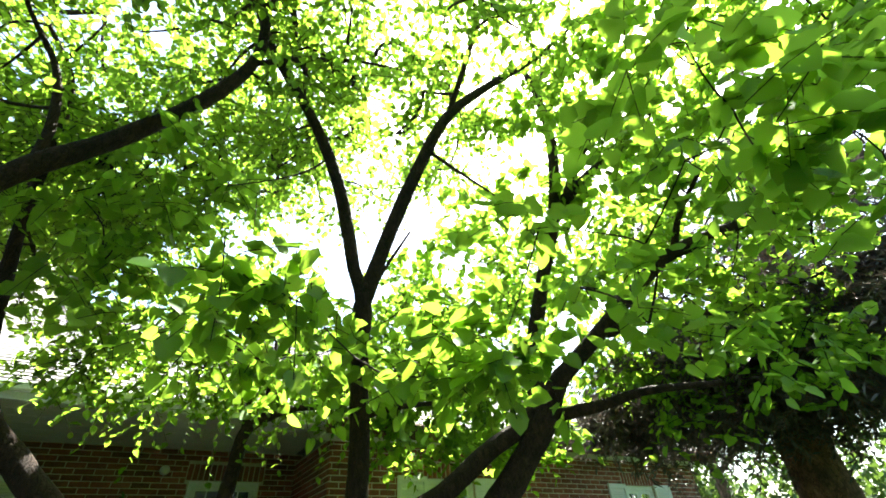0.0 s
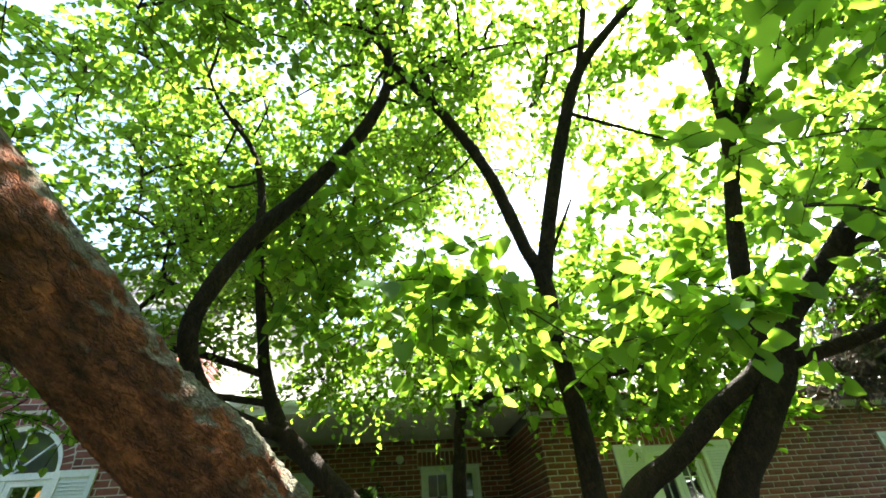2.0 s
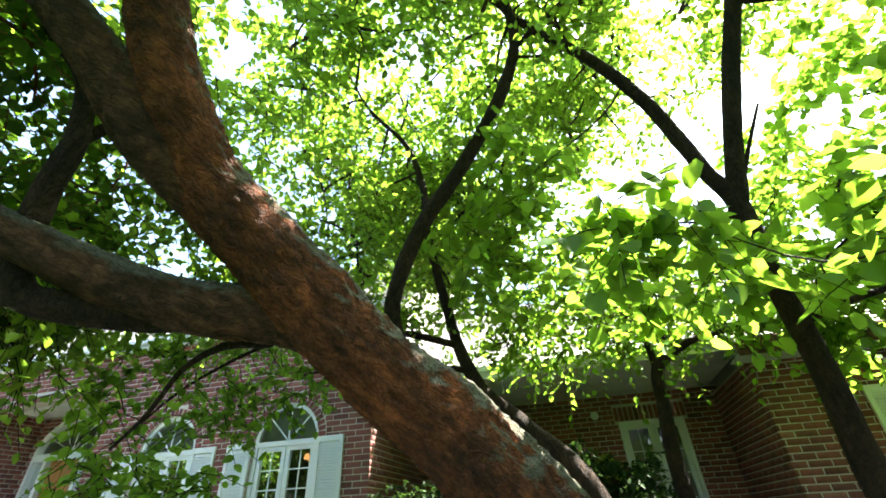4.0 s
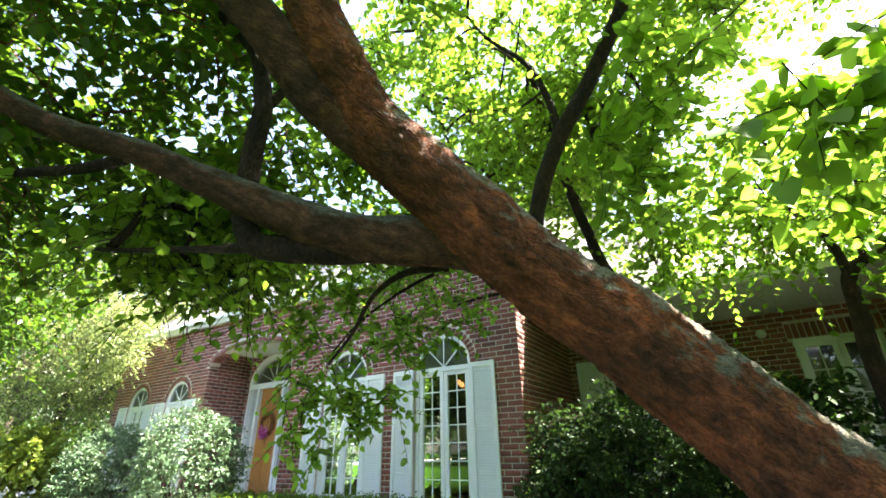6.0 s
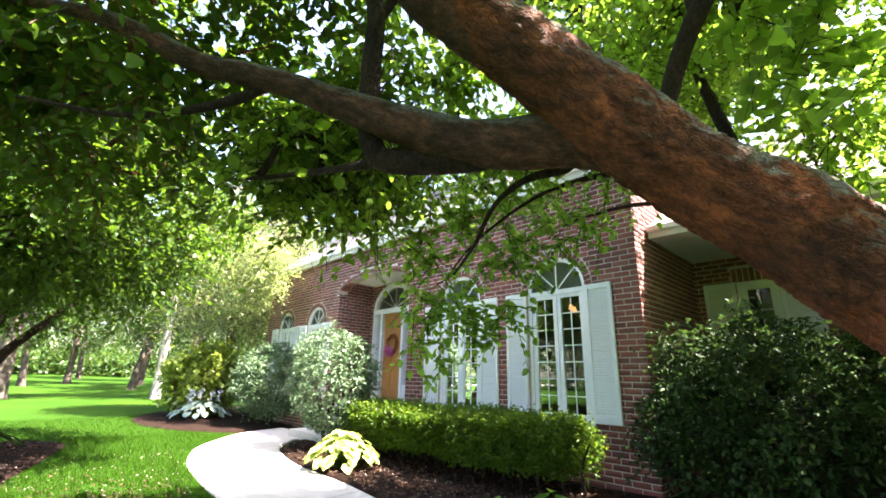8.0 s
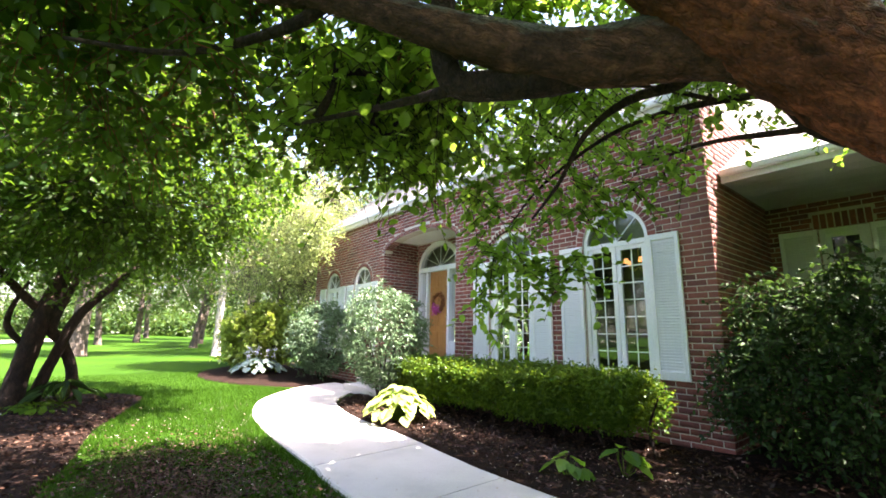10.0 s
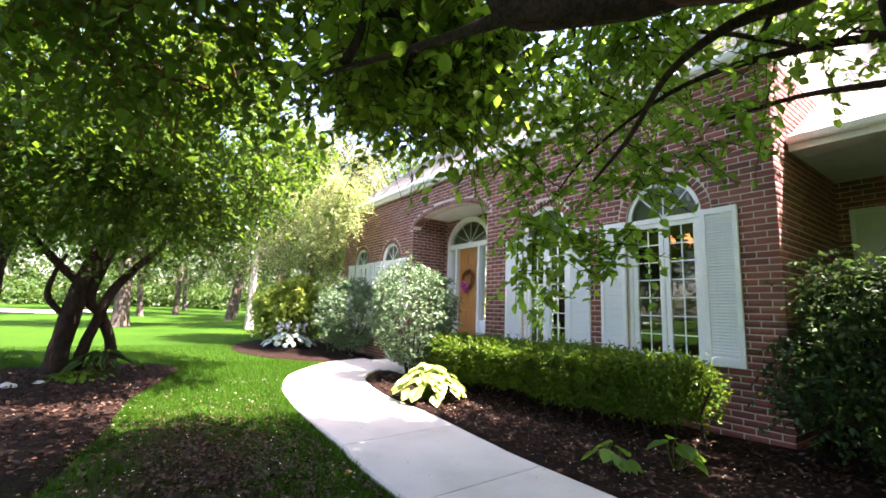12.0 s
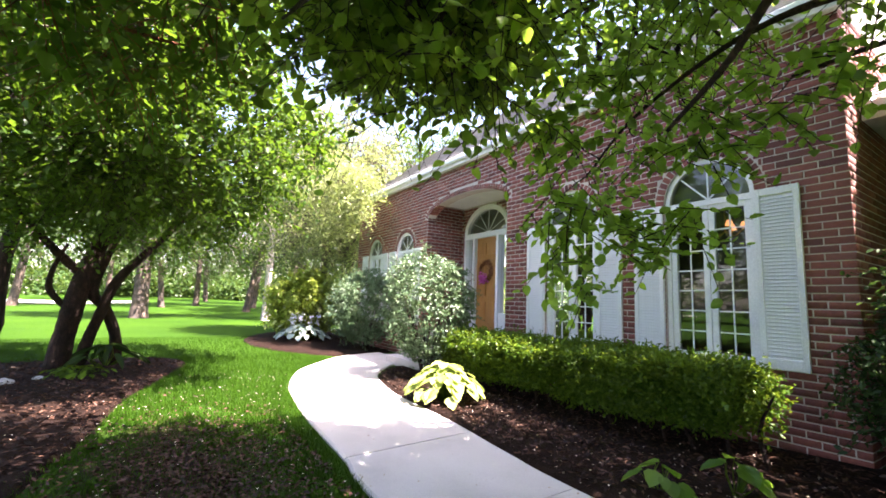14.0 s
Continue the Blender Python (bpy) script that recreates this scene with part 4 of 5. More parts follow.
for p in OLD_LIMBS:
    limb("limb", p, M["bark_limb"], old, 36, 0.022, 0.15)
for p in (
    [(-3.95, -1.06, 2.20, 0.06), (-4.08, -0.92, 2.17, 0.082), (-4.22, -0.74, 2.15, 0.066), (-4.33, -0.60, 2.17, 0.056), (-4.41, -0.60, 2.28, 0.050), (-4.48, -0.69, 2.52, 0.046), (-4.51, -0.74, 2.76, 0.04), (-4.58, -0.7, 3.04, 0.03), (-4.72, -0.57, 3.26, 0.022), (-4.8, -0.4, 3.7, 0.012)],
    [(-4.30, -0.62, 2.17, 0.030), (-4.37, -0.45, 2.17, 0.022), (-4.43, -0.16, 2.22, 0.016), (-4.56, 0.23, 2.27, 0.012), (-4.6, 0.7, 2.4, 0.006)],
    [(-4.5, -0.72, 2.74, 0.03), (-4.44, -0.76, 2.88, 0.022), (-4.37, -0.8, 3.16, 0.015), (-4.3, -0.7, 3.6, 0.008)],
    [(-3.78, -1.3, 2.16, 0.028), (-3.76, -1.2, 2.12, 0.024), (-3.79, -1.01, 2.12, 0.018), (-3.78, -0.81, 2.05, 0.013), (-3.73, -0.63, 1.89, 0.010), (-3.68, -0.43, 1.77, 0.006)],
    [(-4.76, -0.34, 2.49, 0.03), (-4.9, -0.1, 2.42, 0.022), (-5.2, 0.3, 2.4, 0.014), (-5.6, 0.6, 2.45, 0.008)],
):
    limb("limb", p, M["bark_dark"], old, 16, 0.04, 0.12)

# twin-stemmed tree behind it
twin = tree("twin_stemmed_tree", (-1.65, -2.9, 0), "slender twin-stemmed tree with dark curving limbs")
for k, p in enumerate((
    [(-1.65, -2.9, -0.1, 0.12), (-1.63, -2.7, 0.8, 0.095), (-1.6, -2.43, 1.63, 0.085), (-1.52, -1.99, 2.11, 0.078), (-1.52, -1.71, 2.39, 0.068), (-1.48, -1.52, 2.8, 0.055), (-1.5, -1.43, 3.19, 0.048), (-1.6, -1.31, 3.84, 0.042), (-1.76, -1.25, 4.54, 0.034), (-1.97, -1.19, 5.02, 0.025), (-2.16, -0.86, 5.47, 0.015)],
    [(-1.52, -1.71, 2.35, 0.055), (-1.93, -1.4, 2.42, 0.055), (-2.24, -1.27, 2.55, 0.058), (-2.5, -1.25, 2.85, 0.06), (-2.54, -1.49, 3.47, 0.065), (-2.57, -1.89, 4.03, 0.06), (-2.77, -2.33, 4.6, 0.055), (-2.97, -2.52, 5.11, 0.045), (-3.3, -2.38, 5.62, 0.035), (-3.53, -2.21, 6.04, 0.025)],
    [(-2.51, -1.54, 3.62, 0.035), (-2.55, -1.51, 3.97, 0.03), (-2.67, -1.4, 4.34, 0.022), (-2.82, -1.1, 4.74, 0.014), (-3.0, -0.9, 5.2, 0.008)],
    [(-2.91, -2.51, 4.94, 0.02), (-3.0, -2.79, 5.1, 0.026), (-3.03, -3.37, 5.5, 0.016), (-3.08, -3.99, 5.69, 0.01)],
    [(-1.49, -1.5, 2.85, 0.034), (-1.75, -1.0, 2.95, 0.030), (-2.1, -0.5, 2.9, 0.024), (-2.35, -0.1, 2.75, 0.016), (-2.6, 0.35, 2.4, 0.010), (-2.75, 0.6, 2.05, 0.006)],
    [(-1.5, -1.6, 2.6, 0.03), (-1.75, -1.1, 2.62, 0.024), (-2.0, -0.7, 2.6, 0.016), (-2.2, -0.3, 2.5, 0.008)],
    [(-1.9, -0.8, 2.93, 0.018), (-2.4, -0.3, 3.1, 0.014), (-2.9, 0.3, 3.05, 0.010), (-3.3, 0.8, 2.8, 0.006)],
)):
    limb("trunk" if k == 0 else "limb", p, M["bark_dark"], twin, 12, 0.06, 0.10)

fork = tree("forked_tree", (-1.95, -4.0, 0), "dark-barked tree that forks into a tall Y")
for k, p in enumerate((
    [(-1.95, -4.0, -0.1, 0.11), (-2.0, -3.95, 0.8, 0.09), (-2.09, -3.91, 1.67, 0.078), (-2.21, -3.87, 2.21, 0.072), (-2.34, -3.79, 2.67, 0.066), (-2.54, -3.71, 3.16, 0.064), (-2.6, -3.6, 3.4, 0.05), (-2.65, -3.51, 3.7, 0.055), (-2.77, -3.34, 4.1, 0.05), (-2.87, -3.05, 4.59, 0.044), (-2.95, -2.66, 5.1, 0.036), (-3.08, -2.31, 5.64, 0.025), (-3.21, -1.97, 6.0, 0.016)],
    [(-2.5, -3.7, 3.08, 0.06), (-2.58, -3.73, 3.25, 0.064), (-2.72, -3.78, 3.55, 0.06), (-3.03, -3.92, 4.17, 0.056), (-3.35, -4.09, 4.7, 0.048), (-3.61, -4.43, 5.09, 0.036), (-3.9, -4.84, 5.47, 0.026), (-4.3, -5.2, 5.9, 0.012)],
    [(-3.35, -4.09, 4.7, 0.03), (-3.6, -4.14, 5.11, 0.026), (-3.88, -4.17, 5.55, 0.02), (-4.1, -4.2, 6.0, 0.01)],
    [(-2.58, -3.74, 3.21, 0.018), (-2.69, -3.85, 3.47, 0.014), (-2.8, -3.99, 3.76, 0.008)],
    [(-3.17, -4.01, 4.37, 0.018), (-3.17, -4.32, 4.26, 0.014), (-3.13, -4.82, 4.15, 0.009)],
    [(-2.25, -3.84, 2.4, 0.03), (-2.3, -4.2, 2.5, 0.02), (-2.5, -4.6, 2.52, 0.012)],
)):
    limb("trunk" if k == 0 else "limb", p, M["bark_dark"], fork, 14, 0.06, 0.10)

wide = tree("spreading_tree", (-1.75, -4.75, 0), "thick-trunked tree with wide spreading limbs and heart-shaped leaves")
for k, p in enumerate((
    [(-1.7, -4.7, -0.1, 0.24), (-1.8, -4.8, 0.8, 0.19), (-1.98, -5.01, 1.68, 0.125), (-2.18, -5.26, 2.08, 0.115), (-2.39, -5.47, 2.45, 0.105), (-2.59, -5.53, 2.75, 0.085), (-2.74, -5.6, 2.87, 0.075), (-3.0, -5.71, 3.06, 0.068), (-3.36, -5.87, 3.33, 0.062), (-3.68, -6.03, 3.56, 0.057), (-3.97, -6.22, 3.63, 0.065), (-4.3, -6.55, 3.75, 0.045), (-4.9, -7.1, 3.9, 0.02)],
    [(-1.93, -3.95, 0.5, 0.10), (-1.86, -4.02, 1.2, 0.10), (-1.80, -4.33, 1.73, 0.095), (-1.93, -4.71, 1.98, 0.08), (-2.11, -5.06, 2.27, 0.078), (-2.33, -5.43, 2.56, 0.08), (-2.44, -5.46, 3.07, 0.075), (-2.69, -5.5, 3.69, 0.068), (-3.01, -5.58, 4.44, 0.062), (-3.3, -5.49, 5.15, 0.055), (-3.43, -5.33, 5.73, 0.042), (-3.47, -5.14, 6.23, 0.03)],
    [(-3.05, -5.6, 4.45, 0.06), (-3.32, -5.8, 4.74, 0.05), (-3.54, -6.07, 5.04, 0.042), (-4.05, -6.45, 5.6, 0.028)],
    [(-3.07, -5.63, 4.51, 0.04), (-3.36, -5.77, 4.94, 0.034), (-3.69, -5.88, 5.43, 0.024)],
    [(-3.05, -5.77, 3.06, 0.045), (-3.36, -5.92, 3.1, 0.038), (-3.67, -6.1, 3.04, 0.03), (-3.87, -6.33, 2.98, 0.02)],
    [(-3.76, -6.08, 3.63, 0.03), (-3.98, -5.94, 3.78, 0.024), (-4.31, -5.82, 3.93, 0.016)],
    [(-2.45, -5.52, 2.5, 0.06), (-2.86, -5.71, 2.5, 0.045), (-3.15, -5.84, 2.53, 0.036), (-3.42, -5.95, 2.5, 0.028), (-3.67, -6.08, 2.46, 0.02)],
)):
    limb("trunk" if k == 0 else "limb", p, M["bark_dark"], wide, 16, 0.06, 0.10)

slim = tree("slim_tree", (-0.2, -3.3, 0), "slim young forked tree beside the house wall")
for k, p in enumerate((
    [(-0.2, -3.3, -0.1, 0.09), (-0.22, -3.3, 1.0, 0.08), (-0.23, -3.29, 1.91, 0.073), (-0.29, -3.32, 2.36, 0.068), (-0.37, -3.35, 2.71, 0.058), (-0.44, -3.54, 2.85, 0.042), (-0.61, -3.73, 2.91, 0.034), (-0.71, -4.03, 2.94, 0.022), (-0.8, -4.4, 3.1, 0.01)],
    [(-0.36, -3.35, 2.66, 0.04), (-0.45, -3.3, 3.02, 0.034), (-0.46, -3.13, 3.41, 0.024), (-0.49, -3.05, 3.97, 0.014)],
    [(-0.42, -3.48, 2.81, 0.026), (-0.51, -3.48, 3.39, 0.02), (-0.54, -3.43, 3.96, 0.012)],
)):
    limb("trunk" if k == 0 else "limb", p, M["bark_dark"], slim, 12, 0.06, 0.08)

conifer = tree("conifer", (-2.7, -9.2, 0), "old conifer with reddish trunk and dark drooping boughs")
limb("trunk", [(-2.65, -9.2, -0.1, 0.36), (-2.72, -9.22, 1.68, 0.29), (-2.75, -9.19, 2.23, 0.27), (-2.8, -9.23, 2.79, 0.25), (-3.06, -9.41, 3.68, 0.22), (-3.5, -9.6, 5.1, 0.18), (-3.9, -9.8, 8, 0.10), (-4.0, -9.9, 11, 0.03)], M["bark_pine"], conifer, 24, 0.07, 0.12)
bough_ends = np.vstack([in_ellipsoid((-2.4, -8.4, 3.15), (1.9, 1.2, 0.55), 120), in_ellipsoid((-4.2, -8.8, 3.3), (1.6, 1.1, 0.8), 120), in_ellipsoid((-5.6, -9.4, 3.2), (1.2, 1.0, 0.9), 60), in_ellipsoid((-3.3, -9.2, 5.5), (2.0, 1.6, 2.0), 60)])
crown(conifer, nodes_of_tree(conifer), bough_ends, 12, 24, 0.55, 0.11, M["needle"], M["bark_pine"], 0.02, 0.005, name="needles", droop=0.3, flat=0.5, upright=0.3, broad=0.35)

# crowns
hang = np.array([(-2.95, 0.82, 1.52), (-2.9, 0.75, 1.7), (-2.75, 0.7, 1.85), (-2.5, 0.4, 1.75), (-2.75, 0.55, 2.25), (-2.45, 0.0, 2.35), (-3.0, 0.7, 2.2), (-2.6, 0.2, 2.1), (-3.05, 0.75, 2.35), (-2.3, -0.3, 2.55), (-2.95, 0.85, 1.85), (-2.65, 0.5, 1.6), (-2.85, 0.45, 2.5), (-3.0, 0.7, 2.6), (-2.55, 0.25, 2.45)])
crown(twin, nodes_of_tree(twin), hang + np.array([0.14, -0.12, 0.0]) + RNG.normal(size=hang.shape) * 0.05, 13, 8, 0.36, 0.074, M["leaf_big"], M["bark_dark"], 0.007, shape=OVAL, faces=FAN_F, upright=0.9, broad=1.05)
crown(twin, nodes_of_tree(twin), np.vstack([in_ellipsoid((-1.8, -1.7, 5.5), (2.5, 2.1, 1.3), 135), in_ellipsoid((-1.4, -1.2, 4.7), (1.1, 1.3, 0.5), 24), in_ellipsoid((-0.3, -0.6, 5.0), (0.9, 1.1, 0.5), 34), in_ellipsoid((-1.6, -0.8, 4.2), (1.3, 1.3, 0.6), 18), in_ellipsoid((-2.2, 0.0, 5.6), (1.2, 0.7, 0.7), 26), in_ellipsoid((-2.5, 0.3, 3.2), (1.2, 1.0, 0.4), 18), in_ellipsoid((-0.05, -1.3, 4.7), (0.4, 0.5, 0.3), 14), in_ellipsoid((-1.5, -0.5, 3.7), (1.1, 1.1, 0.6), 16), in_ellipsoid((-1.0, -1.4, 4.8), (1.1, 1.0, 0.5), 20)]), 11, 10, 0.55, 0.070, M["leaf"], M["bark_dark"], 0.021, shape=OVAL, faces=FAN_F, clear=clear_of_path)
crown(fork, nodes_of_tree(fork), np.vstack([in_ellipsoid((-2.9, -3.4, 5.8), (2.1, 2.3, 1.0), 115)]), 11, 10, 0.52, 0.072, M["leaf"], M["bark_dark"], 0.021, shape=OVAL, faces=FAN_F)
crown(fork, nodes_of_tree(fork), np.vstack([in_ellipsoid((-2.6, -3.6, 2.8), (0.7, 1.4, 0.3), 11), in_ellipsoid((-3.25, -2.85, 2.6), (0.35, 0.3, 0.15), 5), in_ellipsoid((-3.35, -4.05, 2.4), (0.4, 0.35, 0.12), 5), in_ellipsoid((-1.9, -2.3, 3.8), (0.9, 0.8, 0.5), 14)]), 7, 6, 0.4, 0.108, M["leaf_big"], M["bark_dark"], 0.007, shape=HEART, faces=FAN_F, upright=1.1)
crown(wide, nodes_of_tree(wide), np.vstack([in_ellipsoid((-3.3, -7.3, 3.8), (1.6, 1.2, 1.4), 56, 2.5), in_ellipsoid((-3.2, -6.0, 5.3), (1.6, 1.7, 1.2), 36), in_ellipsoid((-4.9, -6.0, 3.9), (0.9, 0.8, 0.8), 12, 2.9), in_ellipsoid((-4.9, -5.8, 5.2), (1.5, 1.5, 0.9), 48), in_ellipsoid((-0.9, -5.7, 3.1), (0.9, 1.4, 0.6), 46), in_ellipsoid((-1.2, -5.8, 4.7), (1.3, 1.6, 0.8), 34)]), 9, 8, 0.46, 0.095, M["leaf_big"], M["bark_dark"], 0.008, shape=HEART, faces=FAN_F, upright=1.0)
near = np.array([(-4.3, -4.6, 2.8), (-4.1, -4.7, 2.45), (-3.9, -5.2, 3.2), (-3.7, -5.3, 2.8), (-3.7, -4.7, 2.9), (-3.4, -5.2, 3.2), (-4.2, -5.4, 2.45), (-4.0, -6.2, 2.6), (-3.5, -4.6, 2.6), (-4.85, -3.95, 3.05), (-5.05, -4.1, 3.15), (-5.0, -4.35, 2.95), (-5.25, -4.35, 2.95), (-4.95, -4.55, 2.75), (-5.2, -4.6, 2.75), (-5.4, -4.7, 3.0), (-4.7, -4.5, 3.0), (-4.75, -4.9, 2.9), (-5.1, -5.0, 2.6), (-4.2, -3.95, 2.75), (-3.75, -4.0, 2.36), (-3.6, -3.8, 2.45)])
crown(wide, nodes_of_tree(wide), near, 6, 5, 0.34, 0.115, M["leaf_big"], M["bark_dark"], 0.006, 0.003, shape=HEART, faces=FAN_F, upright=1.0)
crown(slim, nodes_of_tree(slim), np.vstack([in_ellipsoid((-0.5, -3.1, 3.6), (1.0, 2.3, 0.85), 100, 2.85), in_ellipsoid((-0.9, -4.9, 3.6), (0.9, 0.9, 0.7), 24)]), 10, 8, 0.44, 0.080, M["leaf_big"], M["bark_dark"], 0.007, shape=OVAL, faces=FAN_F)
# The clump round (-6.6, -2.2) is out of view, added to shade the house corner
crown(old, nodes_of_tree(old), np.vstack([in_ellipsoid((-4.9, 1.1, 3.35), (1.8, 1.8, 0.8), 112, 2.6), in_ellipsoid((-6.6, -2.2, 4.5), (2.2, 2.5, 1.1), 130), in_ellipsoid((-6.4, 1.8, 4.3), (1.5, 1.7, 0.6), 50), in_ellipsoid((-5.6, 1.8, 2.9), (0.9, 1.3, 0.4), 38)]), 10, 9, 0.48, 0.075, M["leaf_shaded"], M["bark_red"], shape=OVAL, faces=FAN_F, clear=clear_of_path)
# Same tree in the lighter leaf copy, where sun comes through
crown(old, nodes_of_tree(old), np.vstack([in_ellipsoid((-3.7, 1.3, 2.95), (0.8, 0.8, 0.4), 24, 2.35), in_ellipsoid((-3.4, 1.2, 3.4), (0.8, 0.9, 0.4), 14, 3.0), in_ellipsoid((-3.85, 0.5, 2.7), (0.8, 0.8, 0.35), 30), in_ellipsoid((-3.75, 0.8, 2.5), (0.4, 0.4, 0.15), 6), in_ellipsoid((-5.1, -0.6, 4.9), (1.8, 1.8, 0.9), 58), in_ellipsoid((-4.5, -0.1, 4.1), (0.9, 1.0, 0.5), 22)]), 10, 9, 0.48, 0.075, M["leaf"], M["bark_dark"], shape=OVAL, faces=FAN_F, clear=clear_of_path)

# multi-stemmed tree on the mulch island
isle = tree("multi_stemmed_tree", (-5.98, 7.7, 0.03), "dark multi-stemmed ornamental tree with dense low crown")
for k, p in enumerate((
    [(-6.10, 7.75, -0.05, 0.17), (-6.06, 7.7, 0.5, 0.145), (-5.98, 7.6, 1.0, 0.14), (-5.88, 7.6, 1.55, 0.13), (-5.73, 7.6, 2.1, 0.10), (-5.58, 7.7, 2.9, 0.06), (-5.38, 7.9, 3.9, 0.03)],
    [(-5.88, 7.8, -0.05, 0.09), (-5.76, 7.75, 0.5, 0.08), (-5.63, 7.65, 0.95, 0.075), (-5.48, 7.6, 1.4, 0.07), (-5.08, 7.6, 1.95, 0.055), (-4.58, 7.7, 2.6, 0.03)],
    [(-5.40, 7.95, -0.05, 0.09), (-5.44, 7.85, 0.5, 0.085), (-5.63, 7.7, 0.98, 0.08), (-5.78, 7.6, 1.2, 0.07), (-5.63, 7.5, 1.8, 0.05), (-5.38, 7.3, 2.6, 0.03)],
    [(-5.93, 7.6, 1.45, 0.07), (-6.23, 7.5, 1.75, 0.06), (-6.53, 7.4, 2.1, 0.045), (-6.98, 7.3, 2.7, 0.025)],
    [(-5.98, 7.6, 0.85, 0.05), (-6.28, 7.55, 1.2, 0.045), (-6.26, 7.5, 1.55, 0.035), (-6.13, 7.4, 1.9, 0.02)],
)):
    limb("trunk" if k == 0 else "limb", p, M["bark_dark"], isle, 14, 0.07, 0.12)
crown(isle, nodes_of_tree(isle), np.vstack([in_ellipsoid((-5.8, 6.8, 3.8), (3.1, 3.5, 1.8), 400, 2.2), in_ellipsoid((-5.0, 4.8, 3.5), (1.6, 1.6, 0.9), 50, 2.5), in_ellipsoid((-5.1, 5.3, 2.75), (1.0, 1.2, 0.5), 34, 2.15)]), 11, 11, 0.65, 0.095, M["leaf_shaded"], M["bark_dark"], 0.012, 0.004)

edge = tree("lawn_tree", (-7.44, 10.1, 0), "dark trunk at the edge of the mulch island")
limb("trunk", [(-7.44, 10.1, -0.05, 0.2), (-7.42, 10.1, 0.35, 0.15), (-7.4, 10.08, 0.55, 0.18), (-7.4, 10.1, 0.8, 0.14), (-7.38, 10.1, 1.8, 0.13), (-7.2, 10.1, 3.0, 0.1), (-7.1, 10.0, 4.6, 0.03)], M["bark_dark"], edge, 14, 0.07, 0.12)
crown(edge, nodes_of_tree(edge), in_ellipsoid((-7.4, 8.6, 4.4), (1.9, 2.4, 1.5), 140, 2.6), 10, 9, 0.6, 0.09, M["leaf_shaded"], M["bark_dark"])


def far_tree(name, x, y, high, trunk_r, wide_r, low, material, bark, label, n=70, leaf=0.16, lean=0.0):
    t = tree(name, (x, y, ground_z(x, y)), label)
    g = ground_z(x, y)
    limb("trunk", [(x, y, g - 0.1, trunk_r * 1.35), (x + lean * 0.2, y, g + 0.6, trunk_r), (x + lean, y, g + high * 0.45, trunk_r * 0.7), (x + lean * 1.3, y + 0.2, g + high * 0.9, trunk_r * 0.15)], bark, t, 12, 0.25, 0.10)
    for k in range(5):
        a, z = k * 2.4 + x, g + low + (high - low) * (0.1 + 0.12 * k)
        limb("limb", [(x + lean * 0.8, y, z, trunk_r * 0.4), (x + math.cos(a) * wide_r * 0.4, y + math.sin(a) * wide_r * 0.4, z + 0.5, trunk_r * 0.25), (x + math.cos(a) * wide_r * 0.8, y + math.sin(a) * wide_r * 0.8, z + 0.9, trunk_r * 0.08)], bark, t, 7, 0.3, 0.08)
    crown(t, nodes_of_tree(t), in_ellipsoid((x + lean, y, g + (low + high) / 2), (wide_r, wide_r, (high - low) / 2), n), 9, 8, 1.0, leaf, material, bark, 0.02, 0.006, droop=0.35)
    return t


far_tree("lawn_tree", -5.55, 23.2, 9, 0.33, 3.4, 2.8, M["leaf_far"], M["bark_grey"], "broad grey-brown trunk of a lawn tree", 150)
far_tree("birch_tree", -0.3, 22.0, 10, 0.19, 2.6, 3.2, M["leaf_far"], M["bark_birch"], "pale-barked birch on the lawn", 110, 0.13)
far_tree("lawn_tree", 0.2, 31, 9, 0.22, 3, 2.5, M["leaf_far"], M["bark_grey"], "slim lawn tree in front of the woods", 90, 0.16, 0.5)
weep = far_tree("weeping_birch", -0.3, 13.3, 8.0, 0.14, 2.5, 2.4, M["leaf_pale"], M["bark_grey"], "light green weeping birch beside the shrubs", 420, 0.085)
crown(weep, nodes_of_tree(weep), np.vstack([in_ellipsoid((-0.95, 10.6, 4.1), (0.7, 1.4, 1.3), 80, 2.75), in_ellipsoid((-0.95, 9.2, 3.9), (0.45, 1.0, 0.8), 44, 2.75)]), 9, 9, 0.5, 0.07, M["leaf_pale"], M["bark_grey"], 0.008, 0.003, droop=0.5)
for k, (x, y, h) in enumerate(((-4.6, 36, 10), (-2.2, 40, 11), (1.8, 38, 10), (4.5, 33, 10), (-8.5, 46, 12), (-12, 34, 11), (6.5, 26, 9), (3.2, 46, 12), (-16, 42, 12), (-0.5, 52, 12), (8.5, 40, 12), (-20, 30, 11), (-6.2, 56, 12), (11, 30, 11), (3.5, 19, 10), (6.5, 17, 10), (2.0, 26, 11), (2.5, -17, 8), (-2.5, -16, 9), (-7, -18, 9), (6, -20, 10), (-12, -14, 9))):
    far_tree("woodland_tree", x, y, h, 0.2 + 0.02 * (k % 4), 3.4, 2.2 + 0.3 * (k % 3), M["leaf_far"], M["bark_grey"], "woodland tree with grey trunk at the lawn's edge", 85, 0.20, 0.4 * (k % 3 - 1))

